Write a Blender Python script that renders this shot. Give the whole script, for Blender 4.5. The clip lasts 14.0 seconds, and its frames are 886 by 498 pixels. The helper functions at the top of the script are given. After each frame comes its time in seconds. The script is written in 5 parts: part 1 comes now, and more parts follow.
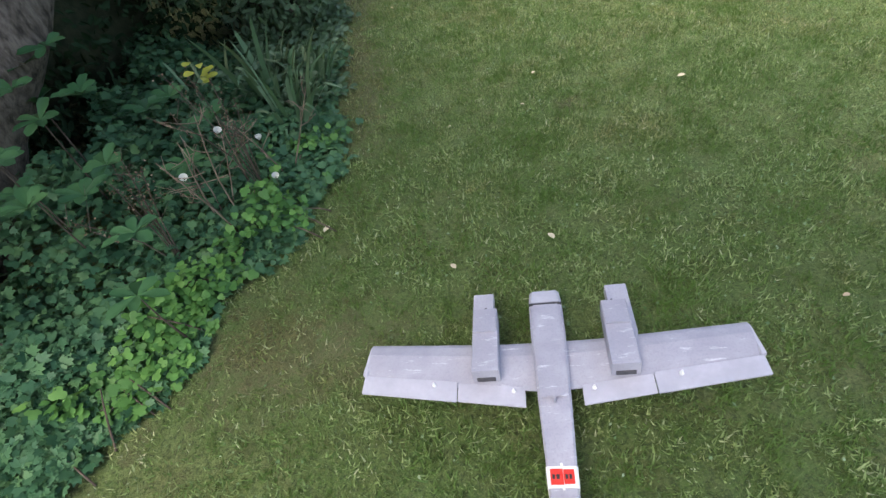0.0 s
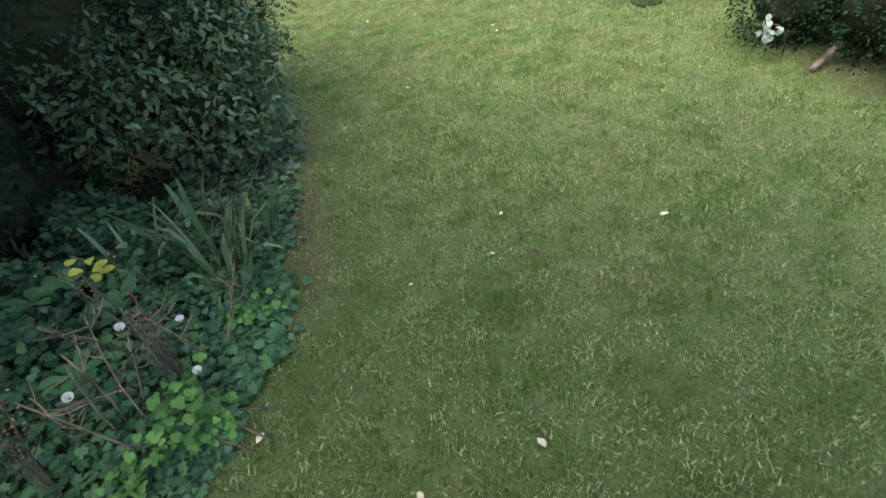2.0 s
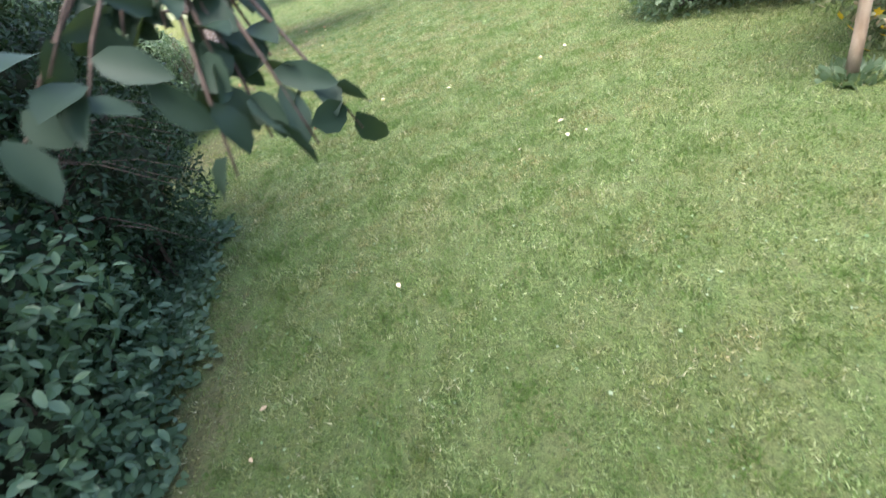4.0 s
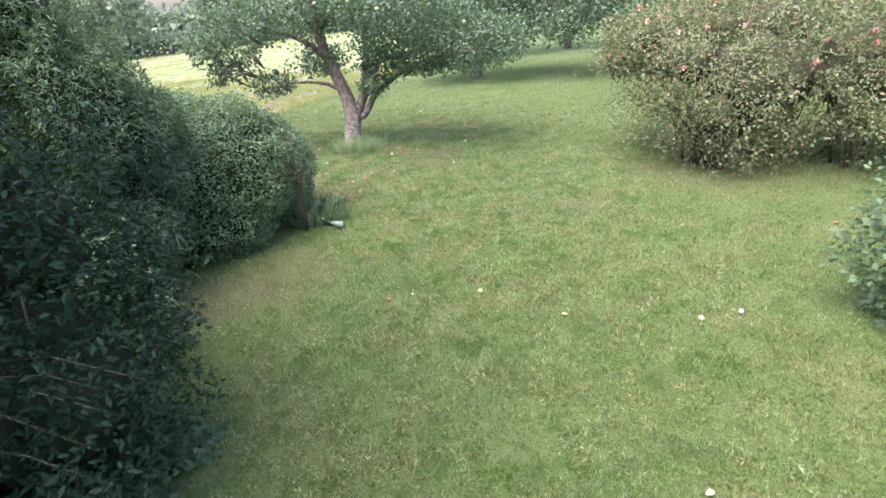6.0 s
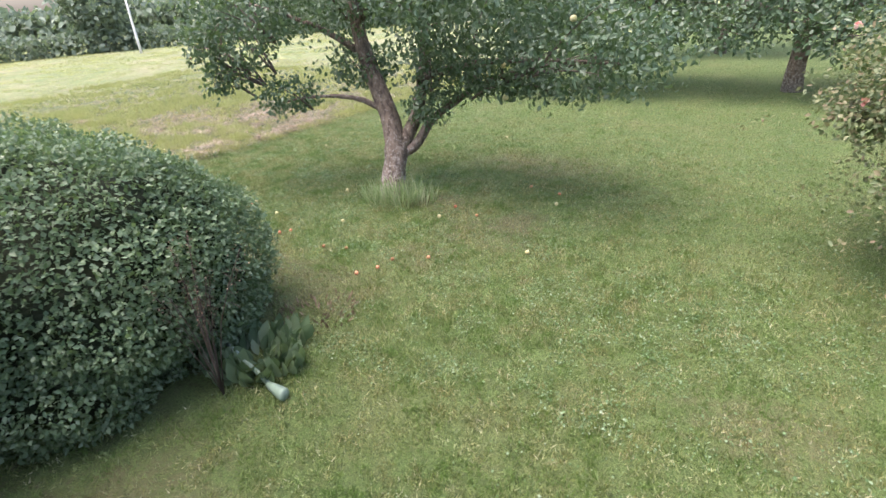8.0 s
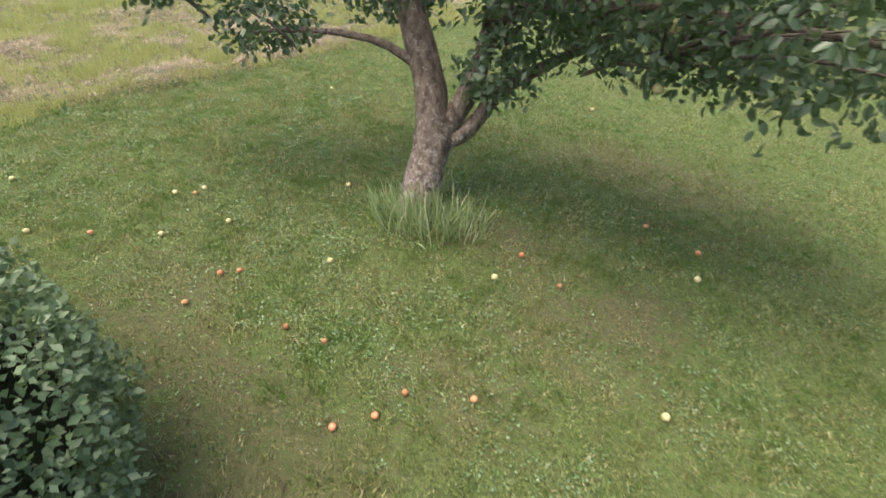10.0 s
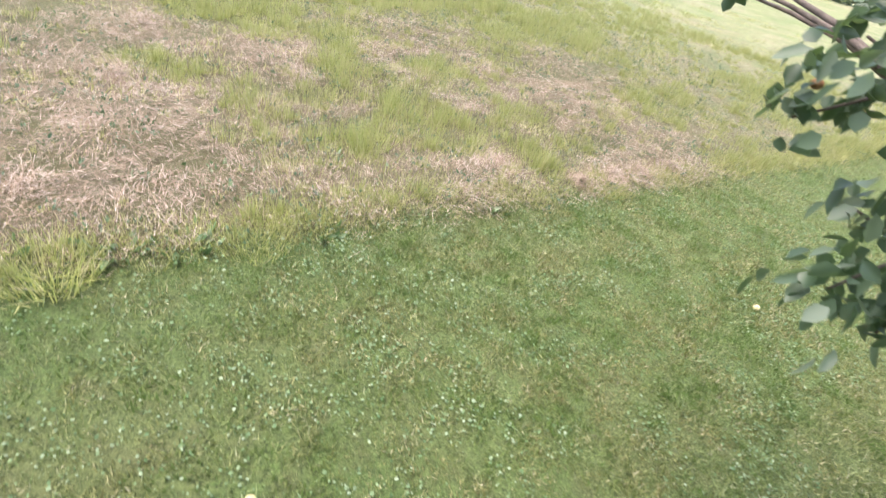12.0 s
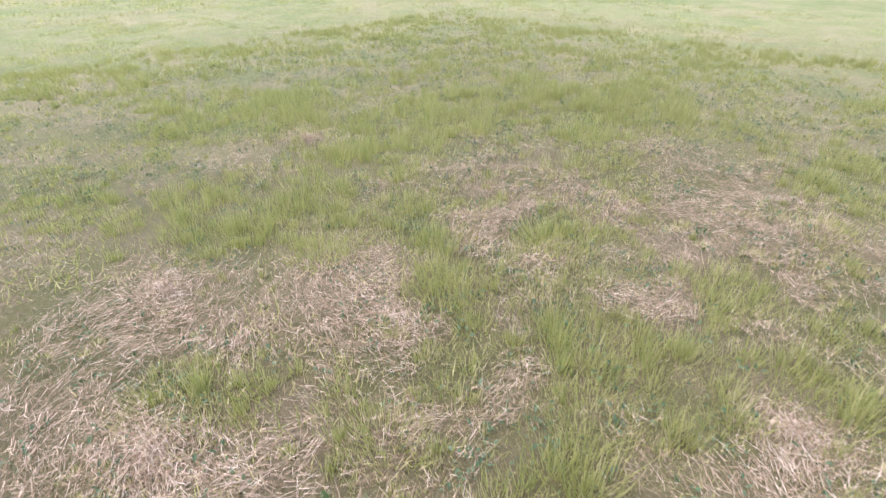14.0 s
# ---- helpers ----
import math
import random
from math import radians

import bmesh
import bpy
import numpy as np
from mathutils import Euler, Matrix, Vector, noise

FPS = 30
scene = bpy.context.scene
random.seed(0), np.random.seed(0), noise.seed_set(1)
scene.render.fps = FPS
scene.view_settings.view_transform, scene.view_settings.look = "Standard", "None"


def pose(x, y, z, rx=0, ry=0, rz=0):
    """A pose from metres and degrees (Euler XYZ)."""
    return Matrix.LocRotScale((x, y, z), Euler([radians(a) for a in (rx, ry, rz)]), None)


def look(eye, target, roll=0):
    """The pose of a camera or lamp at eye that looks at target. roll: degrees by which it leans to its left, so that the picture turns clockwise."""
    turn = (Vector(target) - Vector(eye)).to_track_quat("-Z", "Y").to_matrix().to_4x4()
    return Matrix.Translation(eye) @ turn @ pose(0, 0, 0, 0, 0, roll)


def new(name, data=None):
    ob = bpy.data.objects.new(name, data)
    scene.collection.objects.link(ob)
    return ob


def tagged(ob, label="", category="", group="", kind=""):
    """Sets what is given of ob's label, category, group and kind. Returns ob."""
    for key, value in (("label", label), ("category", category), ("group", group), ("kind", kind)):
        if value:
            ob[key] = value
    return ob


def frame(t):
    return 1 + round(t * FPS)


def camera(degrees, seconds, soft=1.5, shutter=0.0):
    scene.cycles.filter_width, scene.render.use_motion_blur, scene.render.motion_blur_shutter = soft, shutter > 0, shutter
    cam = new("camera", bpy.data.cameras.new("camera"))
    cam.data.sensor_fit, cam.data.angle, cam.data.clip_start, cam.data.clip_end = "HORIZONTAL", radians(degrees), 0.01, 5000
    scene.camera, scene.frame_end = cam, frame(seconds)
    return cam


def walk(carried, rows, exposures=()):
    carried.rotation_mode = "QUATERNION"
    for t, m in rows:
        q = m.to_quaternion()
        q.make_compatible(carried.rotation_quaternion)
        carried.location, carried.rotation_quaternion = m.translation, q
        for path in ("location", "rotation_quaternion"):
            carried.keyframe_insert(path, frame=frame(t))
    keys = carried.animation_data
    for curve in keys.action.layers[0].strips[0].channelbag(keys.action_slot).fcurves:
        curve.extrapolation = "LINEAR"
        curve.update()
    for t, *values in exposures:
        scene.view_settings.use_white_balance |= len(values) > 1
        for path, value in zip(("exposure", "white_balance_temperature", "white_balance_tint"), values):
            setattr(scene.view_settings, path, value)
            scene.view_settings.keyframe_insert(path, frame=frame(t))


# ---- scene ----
cam = camera(81.5, 14.0, soft=1.4, shutter=0.15)
PATH = [
    (0.0, look((0.010, 0.041, 1.817), (-0.027, 1.432, 0.381), -13.11)),
    (0.5, look((0.078, 0.180, 1.809), (0.012, 1.494, 0.303), -14.16)),
    (1.0, look((-0.019, 0.226, 1.810), (0.010, 1.508, 0.275), -13.19)),
    (1.5, look((-0.002, 0.315, 1.839), (0.134, 1.806, 0.513), -12.08)),
    (2.0, look((0.193, 0.675, 1.823), (0.320, 2.264, 0.615), -12.55)),
    (2.5, look((0.387, 1.269, 1.794), (0.423, 2.877, 0.605), -10.16)),
    (3.0, look((0.670, 1.977, 1.724), (0.602, 3.526, 0.461), -14.45)),
    (3.5, look((0.896, 2.774, 1.762), (0.837, 4.383, 0.576), -14.30)),
    (4.0, look((1.166, 3.567, 1.761), (0.981, 5.191, 0.609), -19.70)),
    (4.2, look((1.280, 3.834, 1.804), (1.040, 5.471, 0.680), -21.22)),
    (6.3, look((1.312, 5.765, 2.284), (0.762, 7.471, 1.398), -3.43)),
    (6.5, look((1.212, 6.124, 2.185), (0.688, 7.807, 1.239), -1.93)),
    (7.0, look((1.071, 7.010, 2.152), (0.539, 8.688, 1.203), -4.69)),
    (7.5, look((0.841, 7.823, 2.158), (0.160, 9.513, 1.334), -3.96)),
    (7.7, look((0.810, 8.132, 2.152), (-0.033, 9.749, 1.331), -5.72)),
    (9.8, look((-0.461, 10.470, 2.060), (-1.208, 11.897, 0.874), 2.34)),
    (10.0, look((-0.715, 10.661, 2.000), (-1.557, 12.056, 0.841), 1.83)),
    (10.5, look((-1.556, 11.058, 1.878), (-2.418, 12.429, 0.704), 10.31)),
    (11.0, look((-2.617, 11.371, 1.603), (-3.619, 12.624, 0.409), 19.25)),
    (11.5, look((-3.676, 11.429, 1.689), (-4.780, 12.612, 0.514), 20.87)),
    (12.0, look((-4.594, 11.607, 1.857), (-5.680, 12.802, 0.677), 14.98)),
    (12.5, look((-5.108, 11.680, 2.041), (-6.272, 12.917, 0.984), 5.64)),
    (13.0, look((-5.744, 11.831, 2.029), (-6.910, 13.062, 0.968), 0.59)),
    (13.5, look((-6.349, 12.043, 2.067), (-7.574, 13.227, 1.019), -1.34)),
    (14.0, look((-6.960, 12.317, 2.080), (-8.189, 13.494, 1.030), -1.00)),
]
EXPOSURES = [(0.0, 1.75, 6700, 12), (1.5, 1.8, 6650, 12), (2.5, 1.95, 6450, 14), (3.0, 2.05, 6300, 16), (3.5, 2.15, 6200, 18), (4.2, 2.2, 6150, 20), (6.3, 1.95, 6300, 21), (7.7, 1.7, 6400, 22), (9.8, 1.35, 7050, 16), (10.5, 1.4, 7150, 18), (11.0, 1.65, 6950, 20), (11.5, 1.9, 6650, 21), (12.0, 1.75, 6500, 22), (13.0, 1.55, 6400, 22), (14.0, 1.4, 6300, 24)]
walk(cam, PATH, EXPOSURES)

# ---- light: hazy sun through thin overcast ----
SUN_DIR = Vector((-0.22, -0.28, 1.0)).normalized()
world = bpy.data.worlds.new("sky")
scene.world = world
world.use_nodes = True
wn = world.node_tree
sky = wn.nodes.new("ShaderNodeTexSky")
sky.sky_type, sky.sun_disc = "NISHITA", False
sky.sun_elevation, sky.sun_rotation = math.asin(SUN_DIR.z), math.atan2(SUN_DIR.x, SUN_DIR.y)
sky.dust_density, sky.air_density, sky.ozone_density = 4.0, 1.0, 0.8
wn.links.new(sky.outputs[0], wn.nodes["Background"].inputs[0])
wn.nodes["Background"].inputs[1].default_value = 0.15
sun_data = bpy.data.lights.new("sun", "SUN")
sun_data.energy, sun_data.angle, sun_data.color = 1.5, radians(50), (1.0, 0.95, 0.86)
sun = new("sun", sun_data)
sun.matrix_world = look(SUN_DIR * 50, (0, 0, 0))

# ---- materials ----


def nodes_of(name, rough=0.6):
    m = bpy.data.materials.new(name)
    m.use_nodes = True
    b = m.node_tree.nodes["Principled BSDF"]
    b.inputs["Roughness"].default_value = rough
    b.inputs["Specular IOR Level"].default_value = 0.3
    return m, m.node_tree.nodes, m.node_tree.links, b


def ramp(n, l, fac, cols):
    r = n.new("ShaderNodeValToRGB")
    e = r.color_ramp.elements
    while len(e) < len(cols):
        e.new(0.5)
    for k, (p, c) in enumerate(cols):
        e[k].position, e[k].color = p, (*c, 1)
    l.new(fac, r.inputs[0])
    return r.outputs[0]


def noise_tex(n, l, scale, detail=4, co=None, rough=0.55):
    t = n.new("ShaderNodeTexNoise")
    t.inputs["Scale"].default_value, t.inputs["Detail"].default_value, t.inputs["Roughness"].default_value = scale, detail, rough
    if co is not None:
        l.new(co, t.inputs["Vector"])
    return t.outputs["Fac"]


def mix(n, l, fac, a, b, kind="MIX"):
    m = n.new("ShaderNodeMix")
    m.data_type, m.blend_type = "RGBA", kind
    for sock, v in ((m.inputs[0], fac), (m.inputs[6], a), (m.inputs[7], b)):
        if isinstance(v, (int, float)):
            sock.default_value = v
        elif isinstance(v, tuple):
            sock.default_value = (*v, 1)
        else:
            l.new(v, sock)
    return m.outputs[2]


def calc(n, l, op, a, b=0.0, c=0.0):
    m = n.new("ShaderNodeMath")
    m.operation = op
    for k, v in enumerate((a, b, c)):
        if isinstance(v, (int, float)):
            m.inputs[k].default_value = v
        else:
            l.new(v, m.inputs[k])
    return m.outputs[0]


def bump(n, l, b, height, strength=0.3, dist=0.02):
    u = n.new("ShaderNodeBump")
    u.inputs["Strength"].default_value, u.inputs["Distance"].default_value = strength, dist
    l.new(height, u.inputs["Height"])
    l.new(u.outputs[0], b.inputs["Normal"])


def leaf_mat(name, cols, rough=0.45, through_light=0.3, patch=None, gloss=0.3):
    """Foliage: each leaf its own tint, some light through it."""
    m, n, l, b = nodes_of(name, rough)
    b.inputs["Specular IOR Level"].default_value = gloss
    g = n.new("ShaderNodeNewGeometry")
    k = len(cols) - 1
    tint = calc(n, l, "FRACT", calc(n, l, "ADD", g.outputs["Random Per Island"], n.new("ShaderNodeObjectInfo").outputs["Random"]))
    col = ramp(n, l, tint, [(i / k, c) for i, c in enumerate(cols)])
    big = noise_tex(n, l, 1.7, 3, g.outputs["Position"])
    col = mix(n, l, calc(n, l, "MULTIPLY", big, 0.55), col, patch or tuple(0.62 * v for v in cols[len(cols) // 2]))
    l.new(col, b.inputs["Base Color"])
    t = n.new("ShaderNodeBsdfTranslucent")
    l.new(mix(n, l, 0.35, col, (0.25, 0.4, 0.04)), t.inputs[0])
    s = n.new("ShaderNodeMixShader")
    s.inputs[0].default_value = through_light
    l.new(b.outputs[0], s.inputs[1]), l.new(t.outputs[0], s.inputs[2])
    l.new(s.outputs[0], n["Material Output"].inputs[0])
    return m


def plain_mat(name, c1, c2, scale=8.0, rough=0.7, bumpy=0.3, dist=0.01, object_co=False):
    m, n, l, b = nodes_of(name, rough)
    co = n.new("ShaderNodeTexCoord").outputs["Object"] if object_co else n.new("ShaderNodeNewGeometry").outputs["Position"]
    f = noise_tex(n, l, scale, 6, co)
    f2 = noise_tex(n, l, scale * 6, 3, co)
    col = mix(n, l, calc(n, l, "MULTIPLY", f2, 0.5), ramp(n, l, f, [(0.35, c1), (0.65, c2)]), tuple(0.7 * v for v in c1))
    l.new(col, b.inputs["Base Color"])
    if bumpy:
        bump(n, l, b, calc(n, l, "ADD", f, f2), bumpy, dist)
    return m


def bark_mat(name, dark, light, lichen=None, scale=14):
    m, n, l, b = nodes_of(name, 0.85)
    co = n.new("ShaderNodeNewGeometry").outputs["Position"]
    mp = n.new("ShaderNodeMapping")
    mp.inputs["Scale"].default_value = (1, 1, 0.35)
    l.new(co, mp.inputs[0])
    f = noise_tex(n, l, scale, 8, mp.outputs[0], 0.65)
    col = ramp(n, l, f, [(0.36, dark), (0.62, light)])
    if lichen:
        f2 = noise_tex(n, l, 26, 7, co, 0.75)
        sep = n.new("ShaderNodeSeparateXYZ")
        l.new(co, sep.inputs[0])
        low = calc(n, l, "MULTIPLY", calc(n, l, "MAXIMUM", calc(n, l, "SUBTRACT", 0.75, sep.outputs[2]), 0.0), 0.16)
        col = mix(n, l, ramp(n, l, calc(n, l, "ADD", f2, low), [(0.54, (0, 0, 0)), (0.7, (0.75, 0.75, 0.75))]), col, lichen)
        f = calc(n, l, "ADD", f, calc(n, l, "MULTIPLY", noise_tex(n, l, 60, 4, mp.outputs[0], 0.7), 0.5))
    l.new(col, b.inputs["Base Color"])
    bump(n, l, b, f, 0.9, 0.025)
    return m


def bare_mask(n, l, x, y, co, spot, most):
    """How bare the turf is round one spot, with a ragged edge."""
    px, py, rx, ry, c = spot
    dx, dy = calc(n, l, "DIVIDE", calc(n, l, "SUBTRACT", x, px), rx), calc(n, l, "DIVIDE", calc(n, l, "SUBTRACT", y, py), ry)
    d = calc(n, l, "ADD", calc(n, l, "MULTIPLY", dx, dx), calc(n, l, "MULTIPLY", dy, dy))
    d = calc(n, l, "ADD", d, calc(n, l, "MULTIPLY", calc(n, l, "SUBTRACT", noise_tex(n, l, 9, 6, co, 0.75), 0.5), 4.5))
    return ramp(n, l, d, [(-0.3, (most, most, most)), (1.3, (0, 0, 0))])


def ground_mat():
    """Mown lawn with moss, clover and bare spots; beyond the mowing edge a cut meadow with dry straw."""
    m, n, l, b = nodes_of("ground_turf", 0.95)
    co = n.new("ShaderNodeNewGeometry").outputs["Position"]
    sep = n.new("ShaderNodeSeparateXYZ")
    l.new(co, sep.inputs[0])
    x, y = sep.outputs[0], sep.outputs[1]
    f1, f2, f3 = noise_tex(n, l, 0.9, 4, co), noise_tex(n, l, 7, 5, co), noise_tex(n, l, 55, 4, co, 0.7)
    lawn = ramp(n, l, f1, [(0.3, (0.055, 0.11, 0.024)), (0.5, (0.085, 0.14, 0.036)), (0.7, (0.13, 0.155, 0.055))])
    lawn = mix(n, l, ramp(n, l, f2, [(0.45, (0, 0, 0)), (0.7, (0.5, 0.5, 0.5))]), lawn, (0.12, 0.095, 0.05))
    fine = noise_tex(n, l, 150, 3, co, 0.75)
    lawn = mix(n, l, ramp(n, l, f3, [(0.38, (0.85, 0.85, 0.85)), (0.56, (0, 0, 0))]), lawn, (0.018, 0.034, 0.009))
    lawn = mix(n, l, ramp(n, l, fine, [(0.5, (0, 0, 0)), (0.66, (0.6, 0.6, 0.6))]), lawn, (0.2, 0.24, 0.085))
    meadow = ramp(n, l, noise_tex(n, l, 1.1, 6, co, 0.65), [(0.36, (0.16, 0.24, 0.08)), (0.48, (0.28, 0.29, 0.13)), (0.58, (0.43, 0.36, 0.25)), (0.75, (0.5, 0.42, 0.31))])
    meadow = mix(n, l, ramp(n, l, f3, [(0.35, (0.6, 0.6, 0.6)), (0.6, (0, 0, 0))]), meadow, (0.13, 0.14, 0.06))
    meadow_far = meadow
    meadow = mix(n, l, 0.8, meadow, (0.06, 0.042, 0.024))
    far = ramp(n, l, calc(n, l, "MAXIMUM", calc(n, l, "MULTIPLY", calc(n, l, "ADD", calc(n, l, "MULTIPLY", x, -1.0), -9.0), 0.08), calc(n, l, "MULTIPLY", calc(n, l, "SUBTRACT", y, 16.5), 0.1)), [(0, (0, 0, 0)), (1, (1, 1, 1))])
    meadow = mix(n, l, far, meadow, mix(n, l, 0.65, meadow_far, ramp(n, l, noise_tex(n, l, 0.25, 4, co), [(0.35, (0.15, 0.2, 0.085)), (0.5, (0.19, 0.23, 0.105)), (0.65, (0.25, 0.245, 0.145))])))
    edge = calc(n, l, "SUBTRACT", calc(n, l, "ADD", calc(n, l, "MULTIPLY", y, 0.168), -8.9), x)
    edge = calc(n, l, "ADD", calc(n, l, "MULTIPLY", edge, 5.0), calc(n, l, "MULTIPLY", f2, 2.0))
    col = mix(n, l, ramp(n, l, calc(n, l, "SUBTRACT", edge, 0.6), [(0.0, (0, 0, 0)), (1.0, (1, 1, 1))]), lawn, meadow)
    for spot in SOIL:
        col = mix(n, l, bare_mask(n, l, x, y, co, spot, 0.65), col, mix(n, l, ramp(n, l, f3, [(0.4, (0, 0, 0)), (0.6, (1, 1, 1))]), spot[4], tuple(0.3 * v for v in spot[4])))
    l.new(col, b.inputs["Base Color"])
    b.inputs["Sheen Weight"].default_value, b.inputs["Sheen Roughness"].default_value = 0.18, 0.45
    b.inputs["Sheen Tint"].default_value = (0.62, 0.85, 0.32, 1)
    bump(n, l, b, calc(n, l, "ADD", calc(n, l, "ADD", f3, f2), calc(n, l, "MULTIPLY", fine, 0.6)), 0.9, 0.03)
    return m


# bare or mossy spots: x, y, radii, colour
BROWN, MOSS, THATCH = (0.11, 0.08, 0.052), (0.12, 0.11, 0.035), (0.17, 0.145, 0.08)
SOIL = [(0.91, 2.79, 0.12, 0.1, BROWN), (-1.95, 13.5, 0.42, 0.2, BROWN), (-0.85, 13.2, 0.35, 0.3, BROWN), (-1.02, 13.02, 0.4, 0.26, THATCH), (-0.38, 3.7, 0.22, 1.0, THATCH), (-0.4, 5.2, 0.2, 0.9, THATCH), (-2.8, 11.55, 0.75, 0.26, THATCH), (2.75, 12.1, 1.0, 0.9, THATCH), (-2.1, 8.55, 0.9, 0.6, THATCH),
        (-1.45, 9.1, 0.6, 0.7, THATCH), (-2.0, 11.35, 0.8, 0.5, THATCH), (-1.15, 12.8, 0.75, 0.5, THATCH), (-2.15, 8.2, 0.6, 0.8, THATCH), (-2.0, 13.35, 0.6, 0.35, THATCH), (-1.3, 15.0, 1.4, 0.6, THATCH), (-3.3, 11.85, 0.6, 0.35, THATCH), (-1.45, 12.1, 0.5, 0.3, THATCH), (-0.75, 1.35, 0.55, 0.3, THATCH), (-0.9, 1.5, 0.3, 0.25, MOSS),
        (-0.55, 4.3, 0.22, 2.2, MOSS), (3.75, 3.7, 0.35, 0.8, BROWN), (-2.7, 4.2, 2.0, 4.6, BROWN), (-3.6, 10.2, 1.8, 1.3, BROWN), (1.2, 11.0, 0.5, 0.3, THATCH)]

M_GROUND = ground_mat()
def lawn_mat():
    """Grass blades: fresh green, with drier yellow and mossy brown drifts of several sizes."""
    m, n, l, b = nodes_of("lawn_blades", 0.42)
    g = n.new("ShaderNodeNewGeometry")
    co, rnd = g.outputs["Position"], g.outputs["Random Per Island"]
    green = ramp(n, l, rnd, [(0.0, (0.04, 0.085, 0.022)), (0.3, (0.13, 0.225, 0.06)), (0.6, (0.265, 0.38, 0.135)), (0.9, (0.42, 0.52, 0.24)), (1.0, (0.6, 0.62, 0.42))])
    dry = ramp(n, l, rnd, [(0.0, (0.13, 0.1, 0.045)), (0.4, (0.3, 0.27, 0.11)), (0.75, (0.44, 0.38, 0.19)), (1.0, (0.64, 0.56, 0.4))])
    drift = calc(n, l, "ADD", calc(n, l, "MULTIPLY", noise_tex(n, l, 1.3, 5, co, 0.65), 0.75), calc(n, l, "MULTIPLY", noise_tex(n, l, 14, 3, co), 0.25))
    sep = n.new("ShaderNodeSeparateXYZ")
    l.new(co, sep.inputs[0])
    drift = calc(n, l, "ADD", drift, calc(n, l, "MULTIPLY", calc(n, l, "SUBTRACT", calc(n, l, "MINIMUM", sep.outputs[1], 11.5), 5.5), 0.014))
    west = calc(n, l, "MINIMUM", calc(n, l, "MAXIMUM", calc(n, l, "SUBTRACT", -2.0, sep.outputs[0]), 0.0), 3.0)
    drift = calc(n, l, "ADD", drift, calc(n, l, "MULTIPLY", west, 0.018))
    col = mix(n, l, ramp(n, l, drift, [(0.44, (0.02, 0.02, 0.02)), (0.6, (0.75, 0.75, 0.75))]), green, dry)
    for spot in SOIL:
        if spot[4] is not MOSS:
            col = mix(n, l, bare_mask(n, l, sep.outputs[0], sep.outputs[1], co, spot, 0.75), col, dry)
    clump = ramp(n, l, noise_tex(n, l, 42, 3, co, 0.6), [(0.4, (0.6, 0.6, 0.6)), (0.54, (0, 0, 0))])
    col = mix(n, l, clump, col, (0.075, 0.135, 0.035))
    col = mix(n, l, ramp(n, l, noise_tex(n, l, 2.4, 5, co, 0.7), [(0.5, (0, 0, 0)), (0.64, (0.5, 0.5, 0.5))]), col, (0.33, 0.43, 0.2))
    deep = ramp(n, l, noise_tex(n, l, 3.0, 6, co, 0.72), [(0.4, (0.85, 0.85, 0.85)), (0.55, (0, 0, 0))])
    col = mix(n, l, deep, col, (0.085, 0.17, 0.032))
    l.new(col, b.inputs["Base Color"])
    t = n.new("ShaderNodeBsdfTranslucent")
    l.new(mix(n, l, 0.3, col, (0.27, 0.4, 0.11)), t.inputs[0])
    s = n.new("ShaderNodeMixShader")
    s.inputs[0].default_value = 0.35
    l.new(b.outputs[0], s.inputs[1]), l.new(t.outputs[0], s.inputs[2])
    l.new(s.outputs[0], n["Material Output"].inputs[0])
    return m


M_LAWN = lawn_mat()
M_CLOVER = leaf_mat("clover_leaves", [(0.07, 0.15, 0.055), (0.13, 0.24, 0.09), (0.21, 0.32, 0.16), (0.35, 0.45, 0.29)], 0.42, 0.25, None, 0.35)
M_MEADOW = leaf_mat("meadow_blades", [(0.2, 0.26, 0.075), (0.38, 0.43, 0.15), (0.54, 0.55, 0.24), (0.66, 0.61, 0.38)], 0.5, 0.5, (0.49, 0.46, 0.21))
M_TUFT = leaf_mat("long_grass_blades", [(0.16, 0.26, 0.1), (0.27, 0.38, 0.17), (0.4, 0.48, 0.27), (0.52, 0.52, 0.36)], 0.45, 0.35, (0.28, 0.36, 0.18))
M_STRAW = leaf_mat("dry_straw", [(0.1, 0.066, 0.042), (0.27, 0.2, 0.13), (0.48, 0.4, 0.295), (0.75, 0.68, 0.56)], 0.65, 0.12, (0.26, 0.185, 0.12))
M_IVY = leaf_mat("ivy_leaf", [(0.0255, 0.085, 0.0425), (0.0425, 0.117, 0.0585), (0.0638, 0.149, 0.0744), (0.0952, 0.201, 0.0797)], 0.4, 0.1, None, 0.12)
M_LIME = leaf_mat("light_green_leaf", [(0.055, 0.15, 0.04), (0.095, 0.235, 0.06), (0.165, 0.34, 0.085)], 0.45, 0.3, (0.06, 0.16, 0.045), 0.2)
M_RHODO = leaf_mat("rhododendron_leaf", [(0.0273, 0.0833, 0.0351), (0.0439, 0.122, 0.0488), (0.0731, 0.166, 0.0634)], 0.36, 0.1, None, 0.14)
M_YELLOW_LEAF = leaf_mat("yellow_leaf", [(0.3, 0.34, 0.05), (0.42, 0.44, 0.08)], 0.45, 0.35)
M_IRIS = leaf_mat("iris_leaf", [(0.05, 0.115, 0.05), (0.085, 0.17, 0.08), (0.14, 0.24, 0.13), (0.2, 0.25, 0.12)], 0.42, 0.1, None, 0.18)
